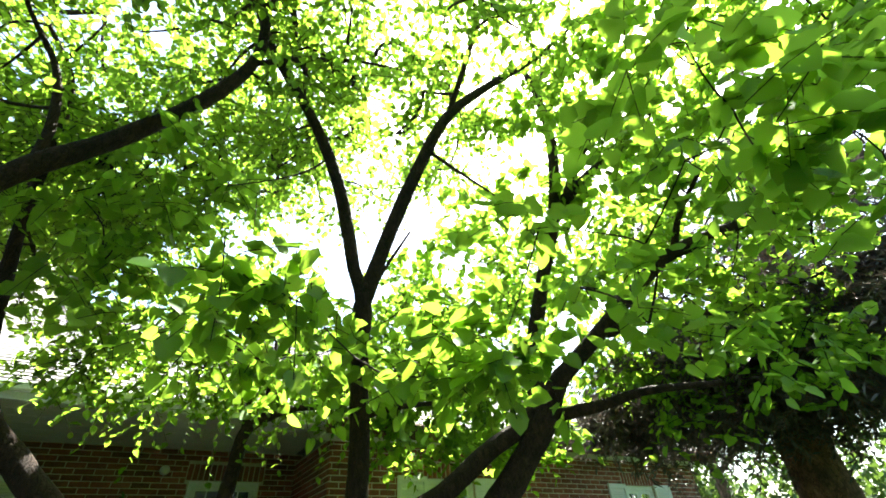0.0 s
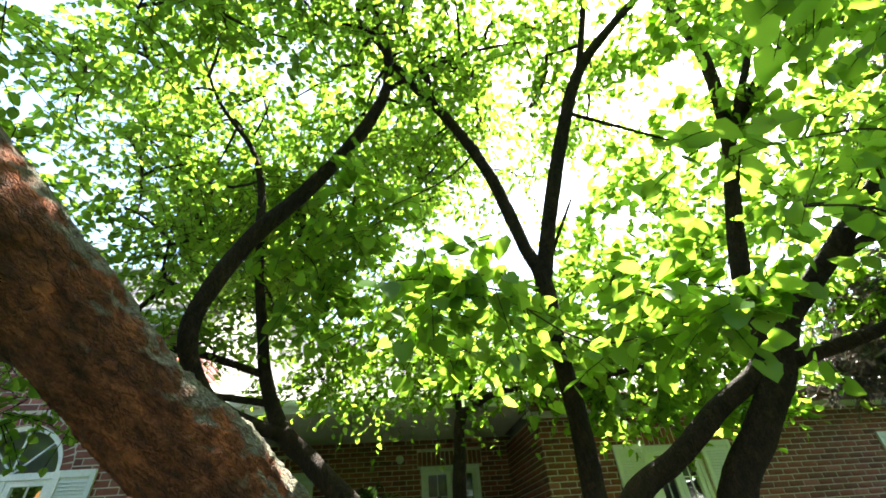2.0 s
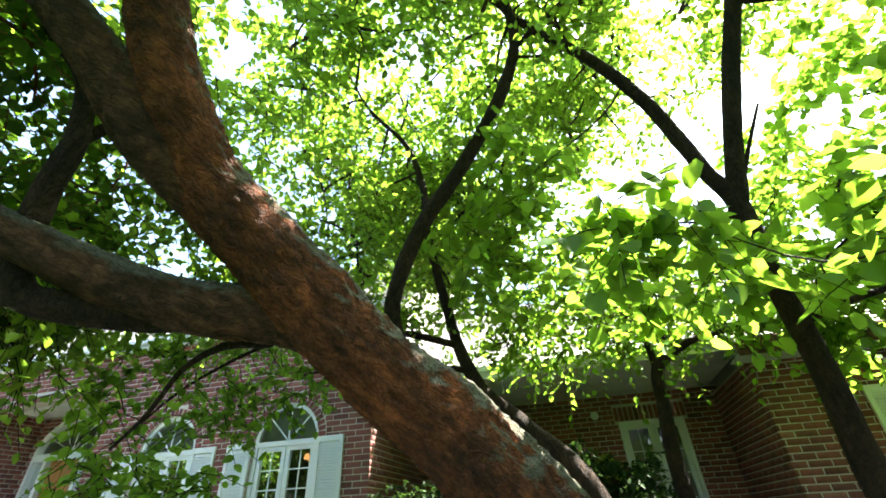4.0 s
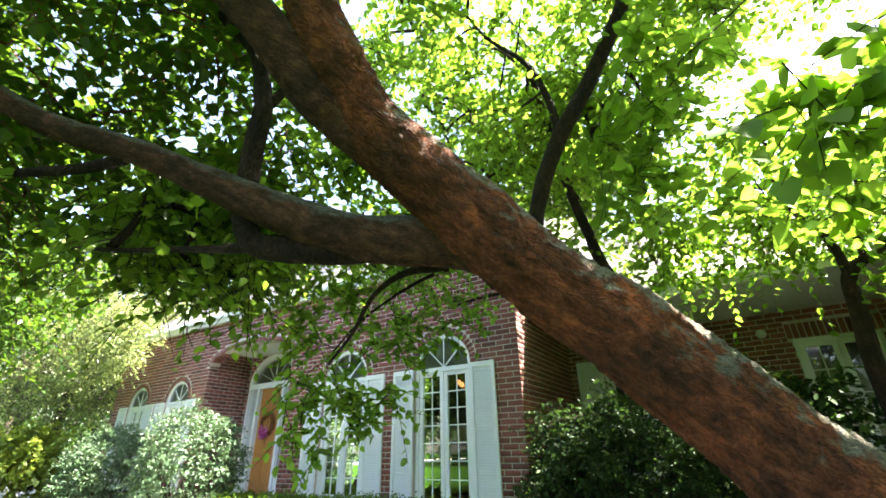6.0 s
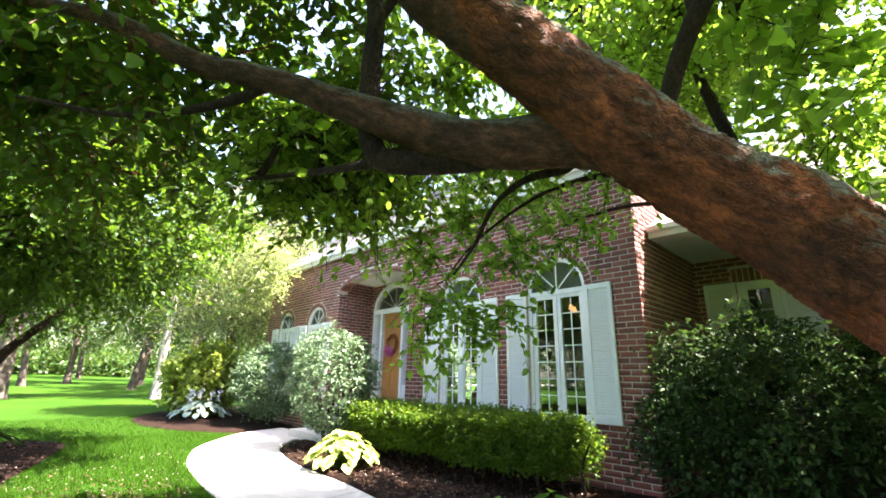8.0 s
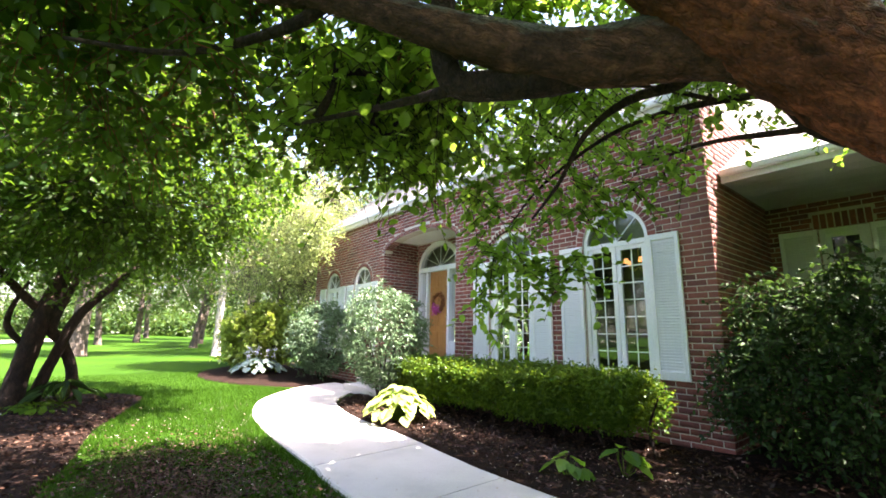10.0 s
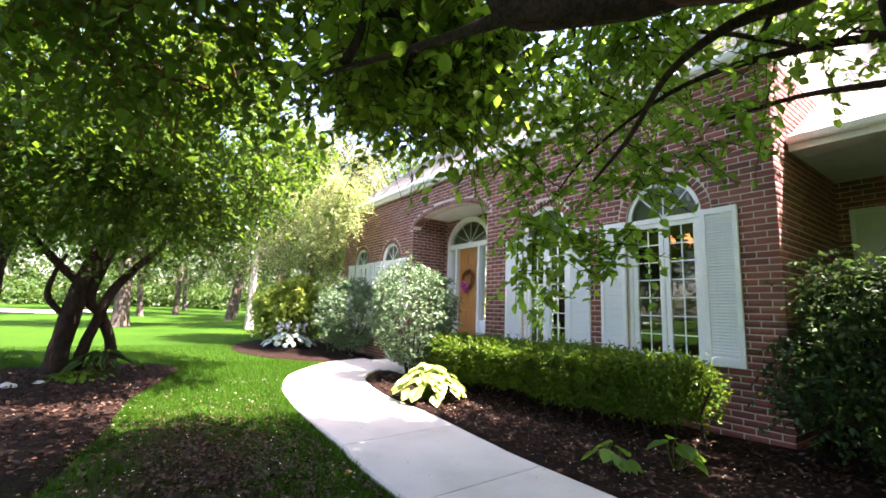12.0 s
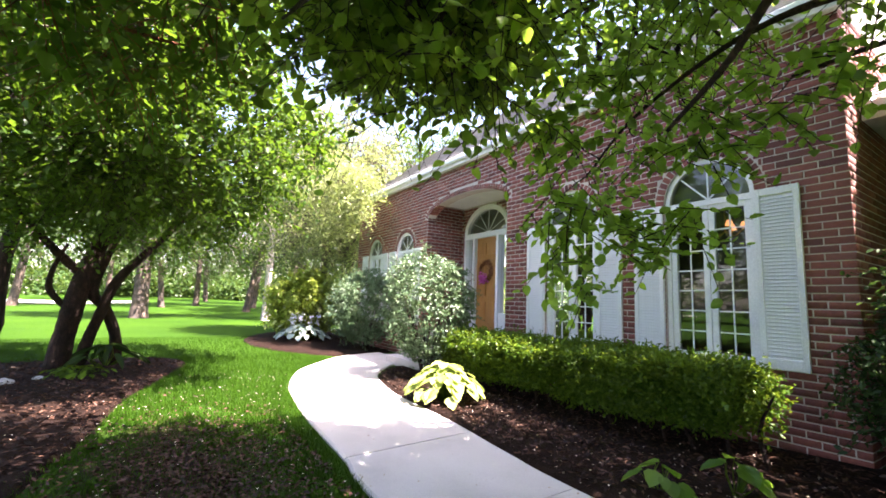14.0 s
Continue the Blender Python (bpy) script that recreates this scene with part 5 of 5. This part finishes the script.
# dense woods beyond, one mass of foliage
# The row at x -38 is unseen, added for window reflections and to block light
wc = np.vstack([in_ellipsoid((-2 + 14 * k - 42, 72 + 5 * math.sin(k * 2.1), 6.0), (10, 6, 6.5), 130, 0.9) for k in range(9)] + [in_ellipsoid((-38 + 3 * math.sin(k), -10 + 16 * k, 5.5), (5, 10, 6), 80, 0.8) for k in range(5)] + [in_ellipsoid((18 + 5 * k, 34 + 9 * k, 5), (5, 6, 5.5), 110, 0.9) for k in range(4)] + [in_ellipsoid((-46 + 9 * k, 62 + 4 * math.sin(k * 1.7), 2.2), (7, 3.5, 2.4), 90, 0.3) for k in range(11)] + [in_ellipsoid((-14 + 8 * k, -30 - 2 * math.sin(k), 2.6), (6, 3.5, 3.2), 90, 0.3) for k in range(4)])
lv, lf, _ = spray(wc, 10, 8, 2.2, 0.42, droop=0.3)
tagged(raw_mesh("woods", lv, lf, M["leaf_far"]), "dense green woodland beyond the lawn, with an unseen row added west", "woods", kind="stuff")


# ---- shrubs and plants ----
def shrub(name, c, r, n, size, material, label, stems=7, shape=SMALL, faces=SMALL_F, twigs=8, leaves=8, spread=0.22, shell=0.55, floor=0.15, stem_z=0.4, **kw):
    """Stems from the ground and a leafy rounded outline."""
    s = empty(name, (c[0], c[1], 0), label, "shrub")
    base = np.array(s.location)
    for k in range(stems):
        a = k * 2.4
        e = (c[0] + math.cos(a) * r[0] * 0.55, c[1] + math.sin(a) * r[1] * 0.55, c[2] + 0.1 * math.sin(k))
        limb("stem", [(c[0] + 0.06 * math.cos(a), c[1] + 0.06 * math.sin(a), -0.02, 0.022), ((c[0] + e[0]) / 2, (c[1] + e[1]) / 2, e[2] * 0.5, 0.016), (*e, 0.008)], M["bark_dark"], s, 6, 0.1, 0.05)
    p = RNG.normal(size=(n * 2, 3))
    p /= np.linalg.norm(p, axis=1)[:, None]
    p *= (shell + (1 - shell) * RNG.uniform(0, 1, (len(p), 1)) ** 0.5)
    lump = np.array([1 + 0.22 * noise.noise(Vector(q * 1.9) + Vector(c)) + 0.13 * noise.noise(Vector(q * 5.5) + Vector(c)) for q in p])[:, None]
    p = p * lump * np.array(r) + np.array(c)
    p = p[p[:, 2] > floor][:n]
    lv, lf, lines = spray(p, twigs, leaves, spread, size, shape, faces, **kw)
    ob = raw_mesh("foliage", lv - base, lf, material)
    ob.parent = s
    tagged(ob, kind="stuff")
    v1, f1 = twig_arrays(lines, 0.003)
    ob = raw_mesh("twig_work", v1 - base, f1, M["bark_dark"])
    ob.parent = s
    tagged(ob, kind="stuff")
    return s


shrub("yew_shrub", (-1.14, 5.05, 1.14), (0.73, 0.73, 0.88), 430, 0.058, M["leaf_yew"], "rounded grey-green clipped shrub beside the walk", 12, broad=0.7, droop=-0.1, floor=0.2, twigs=6, leaves=7, spread=0.2, shell=0.72, upright=0.6)
shrub("yew_shrub", (-0.55, 9.0, 1.08), (0.82, 0.9, 0.88), 430, 0.064, M["leaf_yew"], "rounded grey-green shrub in front of shuttered windows", 9, broad=0.7, droop=-0.1, floor=0.25, twigs=6, leaves=7, spread=0.22, shell=0.72, upright=0.6)
shrub("lime_shrub", (-1.05, 12.6, 1.1), (1.05, 1.05, 1.02), 260, 0.12, M["leaf_lime"], "bright lime-green leafy shrub", 9, OVAL, FAN_F, 7, 6, 0.34)
shrub("dark_shrub", (0.55, 11.8, 1.0), (0.9, 0.9, 0.9), 160, 0.08, M["leaf_dark"], "dark evergreen shrub at the house corner", 7)
shrub("rhododendron", (-0.2, -1.1, 0.9), (0.88, 1.1, 0.88), 430, 0.055, M["leaf_dark"], "large dark glossy rhododendron by the house corner", 12, OVAL, FAN_F, 8, 7, 0.26, broad=0.8, floor=0.25)
shrub("rhododendron", (0.5, -2.6, 1.1), (0.9, 0.9, 1.05), 200, 0.08, M["leaf_dark"], "dark glossy shrub under the deep eave", 9, OVAL, FAN_F, 7, 7, 0.26, broad=0.8)
shrub("bright_shrub", (0.9, -2.3, 1.45), (0.5, 0.7, 0.85), 90, 0.07, M["leaf_lime"], "tall yellow-green shrub against the brick wall", 8, OVAL, FAN_F, 6, 6, 0.3)
shrub("pale_shrub", (-12.6, 21.6, 1.1), (1.6, 1.6, 1.1), 160, 0.16, M["leaf_pale"], "pale rounded shrub on the far lawn", 7, spread=0.4)

# clipped hedge under the windows
hedge = empty("hedge", (-0.85, 2.4, 0), "low clipped box hedge with bright sunlit top", "hedge")
hb = np.array(hedge.location)
for k in range(16):
    y = 0.4 + 4.1 * k / 15
    limb("stem", [(-0.85, y, 0, 0.02), (-0.85 + 0.1 * math.sin(k * 2.1), y + 0.06, 0.3, 0.016), (-0.85 + 0.25 * math.sin(k * 1.3), y - 0.05, 0.6, 0.008)], M["bark_dark"], hedge, 6, 0.1, 0.05)
hu = RNG.uniform(-1, 1, (4200, 3))
keepside = RNG.integers(0, 3, len(hu))
for k in range(len(hu)):
    if keepside[k] == 0:
        hu[k, 2] = RNG.uniform(0.75, 1)
    elif keepside[k] == 1:
        hu[k, 0] = math.copysign(RNG.uniform(0.75, 1), hu[k, 0])
        hu[k, 2] = RNG.uniform(-1, 1)
rr = np.maximum(1.0, (np.abs(hu[:, 0]) ** 3 + np.abs(hu[:, 1]) ** 12 + np.abs(hu[:, 2]) ** 3) ** (1 / 3))
hu /= rr[:, None]
wave = np.array([noise.noise(Vector((q[1] * 4, q[0] * 2, q[2]))) + 0.8 * noise.noise(Vector((q[1] * 21, q[0] * 5, q[2] * 4))) for q in hu])
hp = np.stack([-0.78 + hu[:, 0] * (0.39 + 0.10 * hu[:, 2]) + wave * 0.06, 2.56 + hu[:, 1] * 2.22, 0.48 + hu[:, 2] * 0.27 + wave * 0.05], 1)
lv, lf, lines = spray(hp, 5, 5, 0.13, 0.042, droop=-0.45, flat=0.8, upright=0.5)
o = raw_mesh("foliage", lv - hb, lf, M["leaf_hedge"])
o.parent = hedge
tagged(o, kind="stuff")


def rosette(name, c, r, high, n, size, material, label, category="plant", shape=OVAL, stalk=True, blooms=None):
    """A clump of broad leaves on arching stalks."""
    g = ground_z(c[0], c[1]) + 0.02
    s = empty(name, (c[0], c[1], g), label, category)
    a = RNG.uniform(0, 2 * np.pi, n)
    k = np.sqrt(RNG.uniform(0.05, 1, n))
    tip = np.stack([np.cos(a) * r * k, np.sin(a) * r * k, high * (1.05 - 0.75 * k ** 2) * RNG.uniform(0.8, 1.1, n)], 1)
    along = np.stack([np.cos(a), np.sin(a), -0.15 - 0.5 * k], 1)
    up = np.stack([np.cos(a) * 0.5, np.sin(a) * 0.5, np.ones(n)], 1) + RNG.normal(size=(n, 3)) * 0.15
    lv, lf = leaf_arrays(tip - along * size * 0.4, along, up, RNG.uniform(0.75, 1.2, n) * size, shape, FAN_F, 1.15)
    o = raw_mesh("leaves", lv, lf, material)
    o.parent = s
    tagged(o, kind="stuff")
    lines = np.stack([tip * np.array([0.05, 0.05, 0]), tip * np.array([0.45, 0.45, 0.75]), tip - along * size * 0.4], 1)
    v1, f1 = twig_arrays(lines, 0.005)
    o = tagged(raw_mesh("stalk", v1, f1, M["leaf_hedge"]), kind="stuff")
    o.parent = s
    if blooms:
        for q in range(blooms):
            b0 = np.array([(RNG.uniform(-0.5, 0.5) * r, RNG.uniform(-0.5, 0.5) * r, high * RNG.uniform(1.2, 1.5))])
            pv, pf = leaf_arrays(b0 + RNG.normal(size=(26, 3)) * np.array([0.03, 0.03, 0.09]), unit_vectors(26), unit_vectors(26), np.full(26, 0.06))
            o = tagged(raw_mesh("bloom", pv, pf, M["bloom_white"]), kind="stuff")
            o.parent = s
            v1, f1 = twig_arrays(np.stack([b0 * 0.02, b0 * np.array([0.6, 0.6, 0.6]), b0], 1), 0.006)
            o = raw_mesh("flower_stalk", v1, f1, M["leaf_hedge"])
            o.parent = s
    return s


rosette("hosta", (-1.85, 3.45), 0.48, 0.42, 150, 0.16, M["leaf_gold"], "golden-green hosta clump in dark mulch beside the walk")
rosette("hosta", (-1.42, 11.3), 0.72, 0.42, 130, 0.2, M["leaf_blue"], "blue-grey hosta with white flower spikes", blooms=7)
rosette("seedling_plant", (-2.0, 0.62), 0.18, 0.20, 14, 0.13, M["leaf_big"], "small green broad-leaved plant in dark mulch", shape=OVAL)
rosette("seedling_plant", (-1.62, 0.32), 0.20, 0.24, 15, 0.15, M["leaf_big"], "small green broad-leaved plant in dark mulch", shape=OVAL)
rosette("fern_plant", (-5.5, 7.7), 0.5, 0.32, 26, 0.34, M["leaf_dark"], "dark long-leaved plant at the foot of the tree", shape=OVAL * np.array([0.3, 1, 1]))
rosette("ground_cover", (-5.75, 6.9), 0.45, 0.12, 60, 0.09, M["leaf_hedge"], "low green groundcover in mulch", shape=OVAL)
rosette("ground_cover", (-6.75, 5.3), 0.35, 0.16, 50, 0.10, M["leaf_big"], "low green groundcover in mulch", shape=OVAL)


def rock(c, r, seed):
    bm = bmesh.new()
    bmesh.ops.create_icosphere(bm, subdivisions=3, radius=1)
    for v in bm.verts:
        v.co *= 1 + 0.25 * noise.noise(v.co * 1.5 + Vector((seed, 0, 0)))
        v.co = Vector((v.co.x * r * 1.3, v.co.y * r, v.co.z * r * 0.75))
    ob = mesh_ob("rock", bm, M["stone"], True)
    ob.location = (c[0], c[1], r * 0.45)
    return tagged(ob, "pale rounded stone lying on the mulch", "stone", "stones on the island")


rock((-6.42, 6.5), 0.075, 1)
rock((-6.13, 6.72), 0.055, 4)
rock((-6.6, 6.4), 0.045, 8)

# ---- small things ----
wall_lamp = empty("wall_lamp", (2.19, -2.77, 2.79), "small round white lamp on the shaded brick wall", "lamp")
bm = bmesh.new()
bmesh.ops.create_cone(bm, cap_ends=True, segments=20, radius1=0.055, radius2=0.05, depth=0.03, matrix=Matrix.Translation((-0.012, 0, 0)) @ Matrix.Rotation(math.pi / 2, 4, 'Y'))
part("back_plate", bm, M["white"], wall_lamp)
bm = bmesh.new()
bmesh.ops.create_uvsphere(bm, u_segments=20, v_segments=12, radius=0.062, matrix=Matrix.Translation((-0.08, 0, -0.01)))
part("globe", bm, M["white"], wall_lamp.children[0], "opal glass globe, unlit", True)

wreath = empty("wreath", (1.03, 6.25, 1.95), "straw wreath with pink flowers on the front door", "wreath")
wa = RNG.uniform(0, 2 * np.pi, 520)
wr = 0.19 + RNG.normal(size=520) * 0.03
wp = np.stack([RNG.normal(size=520) * 0.02, np.cos(wa) * wr, np.sin(wa) * wr], 1)
lv, lf = leaf_arrays(wp, np.stack([RNG.normal(size=520) * 0.4, -np.sin(wa), np.cos(wa)], 1), unit_vectors(520), np.full(520, 0.08), broad=0.4)
o = tagged(raw_mesh("straw_ring", lv, lf, M["straw"]), kind="stuff")
o.parent = wreath
fp = RNG.normal(size=(150, 3)) * np.array([0.02, 0.055, 0.05]) + np.array([-0.05, 0.06, -0.17])
lv, lf = leaf_arrays(fp, unit_vectors(150), unit_vectors(150), np.full(150, 0.055), broad=1.4)
o = tagged(raw_mesh("flower_cluster", lv, lf, M["flower"]), kind="stuff")
o.parent = wreath

# chandelier behind the window nearest the corner
chand = empty("chandelier", (2.3, 2.0, 3.6), "brass chandelier with lit amber shades in the dining room", "lamp")
part("rod", boxed(-0.01, 0.01, -0.01, 0.01, -1.15, 0.0), M["brass"], chand)
for k in range(5):
    a = 2 * math.pi * k / 5
    x, y = 0.24 * math.cos(a), 0.24 * math.sin(a)
    v, f = tube_arrays(smooth_path([(0, 0, -1.12, 0.01), (x * 0.5, y * 0.5, -1.2, 0.009), (x, y, -1.08, 0.008)], 0.05), 6)
    o = raw_mesh("arm", v, f, M["brass"])
    o.parent = chand
    bm = bmesh.new()
    bmesh.ops.create_cone(bm, cap_ends=False, segments=16, radius1=0.055, radius2=0.03, depth=0.085, matrix=Matrix.Translation((x, y, -1.03)))
    part("shade", bm, M["lamp_glow"], o, "lit amber glass shade")

# ---- loose ground cover ----
n = 9000
px, py = RNG.uniform(-2.5, -0.2, n), RNG.uniform(-3.0, 6.0, n)
n2 = 8000
qx, qy = RNG.uniform(-8.5, -4.4, n2), RNG.uniform(1.6, 8.5, n2)
lim = np.interp(qy, [1.6, 3.2, 5.1, 6.4, 7.8, 8.5], [-6.1, -5.4, -5.15, -4.75, -4.45, -4.8])
qx, qy = qx[qx < lim], qy[qx < lim]
rx = np.interp(py, [-3, 0.7, 1.7, 2.7, 4, 5.15, 5.75, 6.0], [-2.5, -2.47, -2.4, -2.27, -2.2, -1.93, -1.65, -1.4])
px, py = px[px > rx + 0.03], py[px > rx + 0.03]
cp = np.stack([np.concatenate([px, qx]), np.concatenate([py, qy]), np.full(len(px) + len(qx), 0.05)], 1)
cp[:, 2] += RNG.uniform(-0.012, 0.012, len(cp))
lv, lf = leaf_arrays(cp, unit_vectors(len(cp), 0.25), RNG.normal(size=(len(cp), 3)) * 0.4 + np.array([0, 0, 1.0]), RNG.uniform(0.03, 0.075, len(cp)), broad=0.55)
tagged(raw_mesh("mulch_chips", lv, lf, M["chip"]), "shredded dark bark chips", "mulch", kind="stuff")

n = 5200
lx, ly = RNG.normal(-4.6, 0.45, n), RNG.normal(2.2, 0.9, n)
lx = np.minimum(lx, -3.8)
lp = np.stack([lx, ly, np.full(n, 0.035)], 1)
lv, lf = leaf_arrays(lp, unit_vectors(n, 0.2), RNG.normal(size=(n, 3)) * 0.4 + np.array([0, 0, 1.0]), RNG.uniform(0.02, 0.05, n), broad=0.8)
tagged(raw_mesh("leaf_litter", lv, lf, M["chip"]), "brown leaf litter in thin shaded grass", "litter", kind="stuff")

n = 1700
pp = np.stack([RNG.uniform(-6.5, -0.6, n), RNG.uniform(-0.5, 6.5, n), np.zeros(n)], 1)
wl, wr_ = np.interp(pp[:, 1], [-1, 1.3, 3.5, 4.85, 5.8, 6.6], [-3.7, -3.7, -3.54, -3.36, -3.08, -2.68]), np.interp(pp[:, 1], [-1, 0.7, 2.7, 4, 5.15, 6.5], [-2.47, -2.47, -2.27, -2.2, -1.93, -1.0])
onwalk = (pp[:, 0] > wl) & (pp[:, 0] < wr_)
pp[:, 2] = np.where(onwalk, 0.034, np.where(pp[:, 0] > wr_, 0.062, 0.035))
keep = ~onwalk | (RNG.uniform(0, 1, n) < 0.5)
pp = pp[keep]
lv, lf = leaf_arrays(pp, unit_vectors(len(pp), 0.1), RNG.normal(size=(len(pp), 3)) * 0.25 + np.array([0, 0, 1.0]), RNG.uniform(0.010, 0.026, len(pp)), broad=1.1)
tagged(raw_mesh("fallen_petals", lv, lf, M["petal"]), "pale fallen petals and leaf bits", "petals", kind="stuff")

# grass blades near the walk
n = 175000
gy = np.where(RNG.uniform(0, 1, n) < 0.15, RNG.uniform(-4.5, 0.7, n), 0.6 + 12.5 * RNG.uniform(0, 1, n) ** 1.6)
gl = np.interp(gy, [0.6, 1.6, 3.2, 5.1, 6.4, 7.8, 8.6, 8.9, 14], [-7, -6.1, -5.35, -5.1, -4.72, -4.4, -4.5, -8, -9])
gr = np.interp(gy, [0.6, 1.3, 3.5, 4.85, 5.8, 6.6, 7.8, 8.9, 10.5, 12.4, 14], [-3.72, -3.72, -3.56, -3.38, -3.1, -2.72, -1.75, -2.4, -2.9, -2.8, -2.0])
gx = gl + (gr - gl) * RNG.uniform(0, 1, n)
bare = np.hypot((gx + 4.75) / 0.62, (gy - 2.2) / 1.7) + 0.5 * np.sin(gx * 5.1 + 2 * np.sin(gy * 3.3)) < 1.0
thin = ~bare | (RNG.uniform(0, 1, n) < 0.22)
gx, gy = gx[thin], gy[thin]
n = len(gx)
gp = np.stack([gx, gy, np.array([ground_z(a, c) for a, c in zip(gx, gy)])], 1)
lean = unit_vectors(n, 0.3) * 0.45 + np.array([0, 0, 1.0])
blade = np.array([(-0.5, 0, 0), (0.5, 0, 0), (0, 1, 0)])
lv, lf = leaf_arrays(gp, lean, unit_vectors(n, 0.3), RNG.uniform(0.03, 0.065, n), blade, np.array([(0, 1, 2)]), 0.11)
tagged(raw_mesh("grass", lv, lf, M["grass_blade"]), "blades of mown lawn grass", "grass", kind="stuff")

# outer sprays of the twin-stemmed tree over the walk
outer = np.vstack([in_ellipsoid((-3.1, 0.1, 3.6), (0.5, 0.45, 0.3), 10), in_ellipsoid((-2.75, 0.0, 3.15), (0.5, 0.4, 0.15), 6), in_ellipsoid((-3.6, 0.7, 3.05), (0.4, 0.4, 0.15), 5)])
crown(twin, nodes_of_tree(twin), outer, 11, 9, 0.46, 0.072, M["leaf"], M["bark_dark"], 0.008, shape=OVAL, faces=FAN_F)


# ---- bricks ----
def brick_mesh():
    """A unit brick with eased front edges; its face looks along -x."""
    bm = bmesh.new()
    e, f = 0.46, 0.47
    back = [bm.verts.new((0.5, y, z)) for y, z in ((-0.5, -0.5), (0.5, -0.5), (0.5, 0.5), (-0.5, 0.5))]
    mid = [bm.verts.new((-0.44, y, z)) for y, z in ((-0.5, -0.5), (0.5, -0.5), (0.5, 0.5), (-0.5, 0.5))]
    face = [bm.verts.new((-0.5, y * f / 0.5 + 0.005 * z, z * e / 0.5)) for y, z in ((-0.5, -0.5), (0.5, -0.5), (0.5, 0.5), (-0.5, 0.5))]
    bm.faces.new(face)
    for a, b in ((back, mid), (mid, face)):
        for i in range(4):
            bm.faces.new((a[i], a[(i + 1) % 4], b[(i + 1) % 4], b[i]))
    bmesh.ops.recalc_face_normals(bm, faces=bm.faces)
    me = bpy.data.meshes.new("brick")
    bm.to_mesh(me)
    bm.free()
    me.materials.append(M["brick"])
    return me


BRICK = brick_mesh()
bv = np.array([v.co[:] for v in BRICK.vertices])
bf = np.array([list(p.vertices) for p in BRICK.polygons])
DEPTH = 0.06
single = 0
for (name, u0, u1, z1, ops, put, label), wall in zip(WALLS, WALL_OB):
    spots = [(u, z, 0.0, L) for u, z, L in brick_spots(0.004 if name == "wall_porch" else u0, u1, z1, ops)]
    for o in ops:
        if o.ring:
            spots += ring_spots(o)
    V, F = [], []
    flip = put(0, 1, 0)[1] - put(0, 0, 0)[1]
    for u, z, turn, L in spots:
        out = RNG.uniform(-0.0015, 0.002)
        high = COURSE - JOINT if not turn else 0.058
        deep = 0.216 if turn and name == "wall_front" and 4.2 < u < 7.3 else DEPTH
        m = Matrix.Translation(put(u, deep / 2 - 0.004 + out, z))
        if abs(flip) > 0.5:
            m = m @ Matrix.Rotation(math.pi / 2 if flip > 0 else -math.pi / 2, 4, 'Z')
        m = m @ Matrix.Rotation(turn, 4, 'X') @ Matrix.Diagonal((deep, L, high, 1))
        if name == "wall_front" and single < 298 and -0.1 < u < 2.25 and 1.45 < z < 3.2:
            o = bpy.data.objects.new("brick", BRICK)
            scene.collection.objects.link(o)
            o.parent = wall
            o.matrix_local = m
            single += 1
        else:
            mm = np.array(m)
            V.append(bv @ mm[:3, :3].T + mm[:3, 3])
            F.append(bf + len(bv) * (len(V) - 1))
    if V:
        o = raw_mesh("bricks", np.vstack(V), np.vstack(F), M["brick_far"])
        o.parent = wall
        tagged(o, kind="stuff")
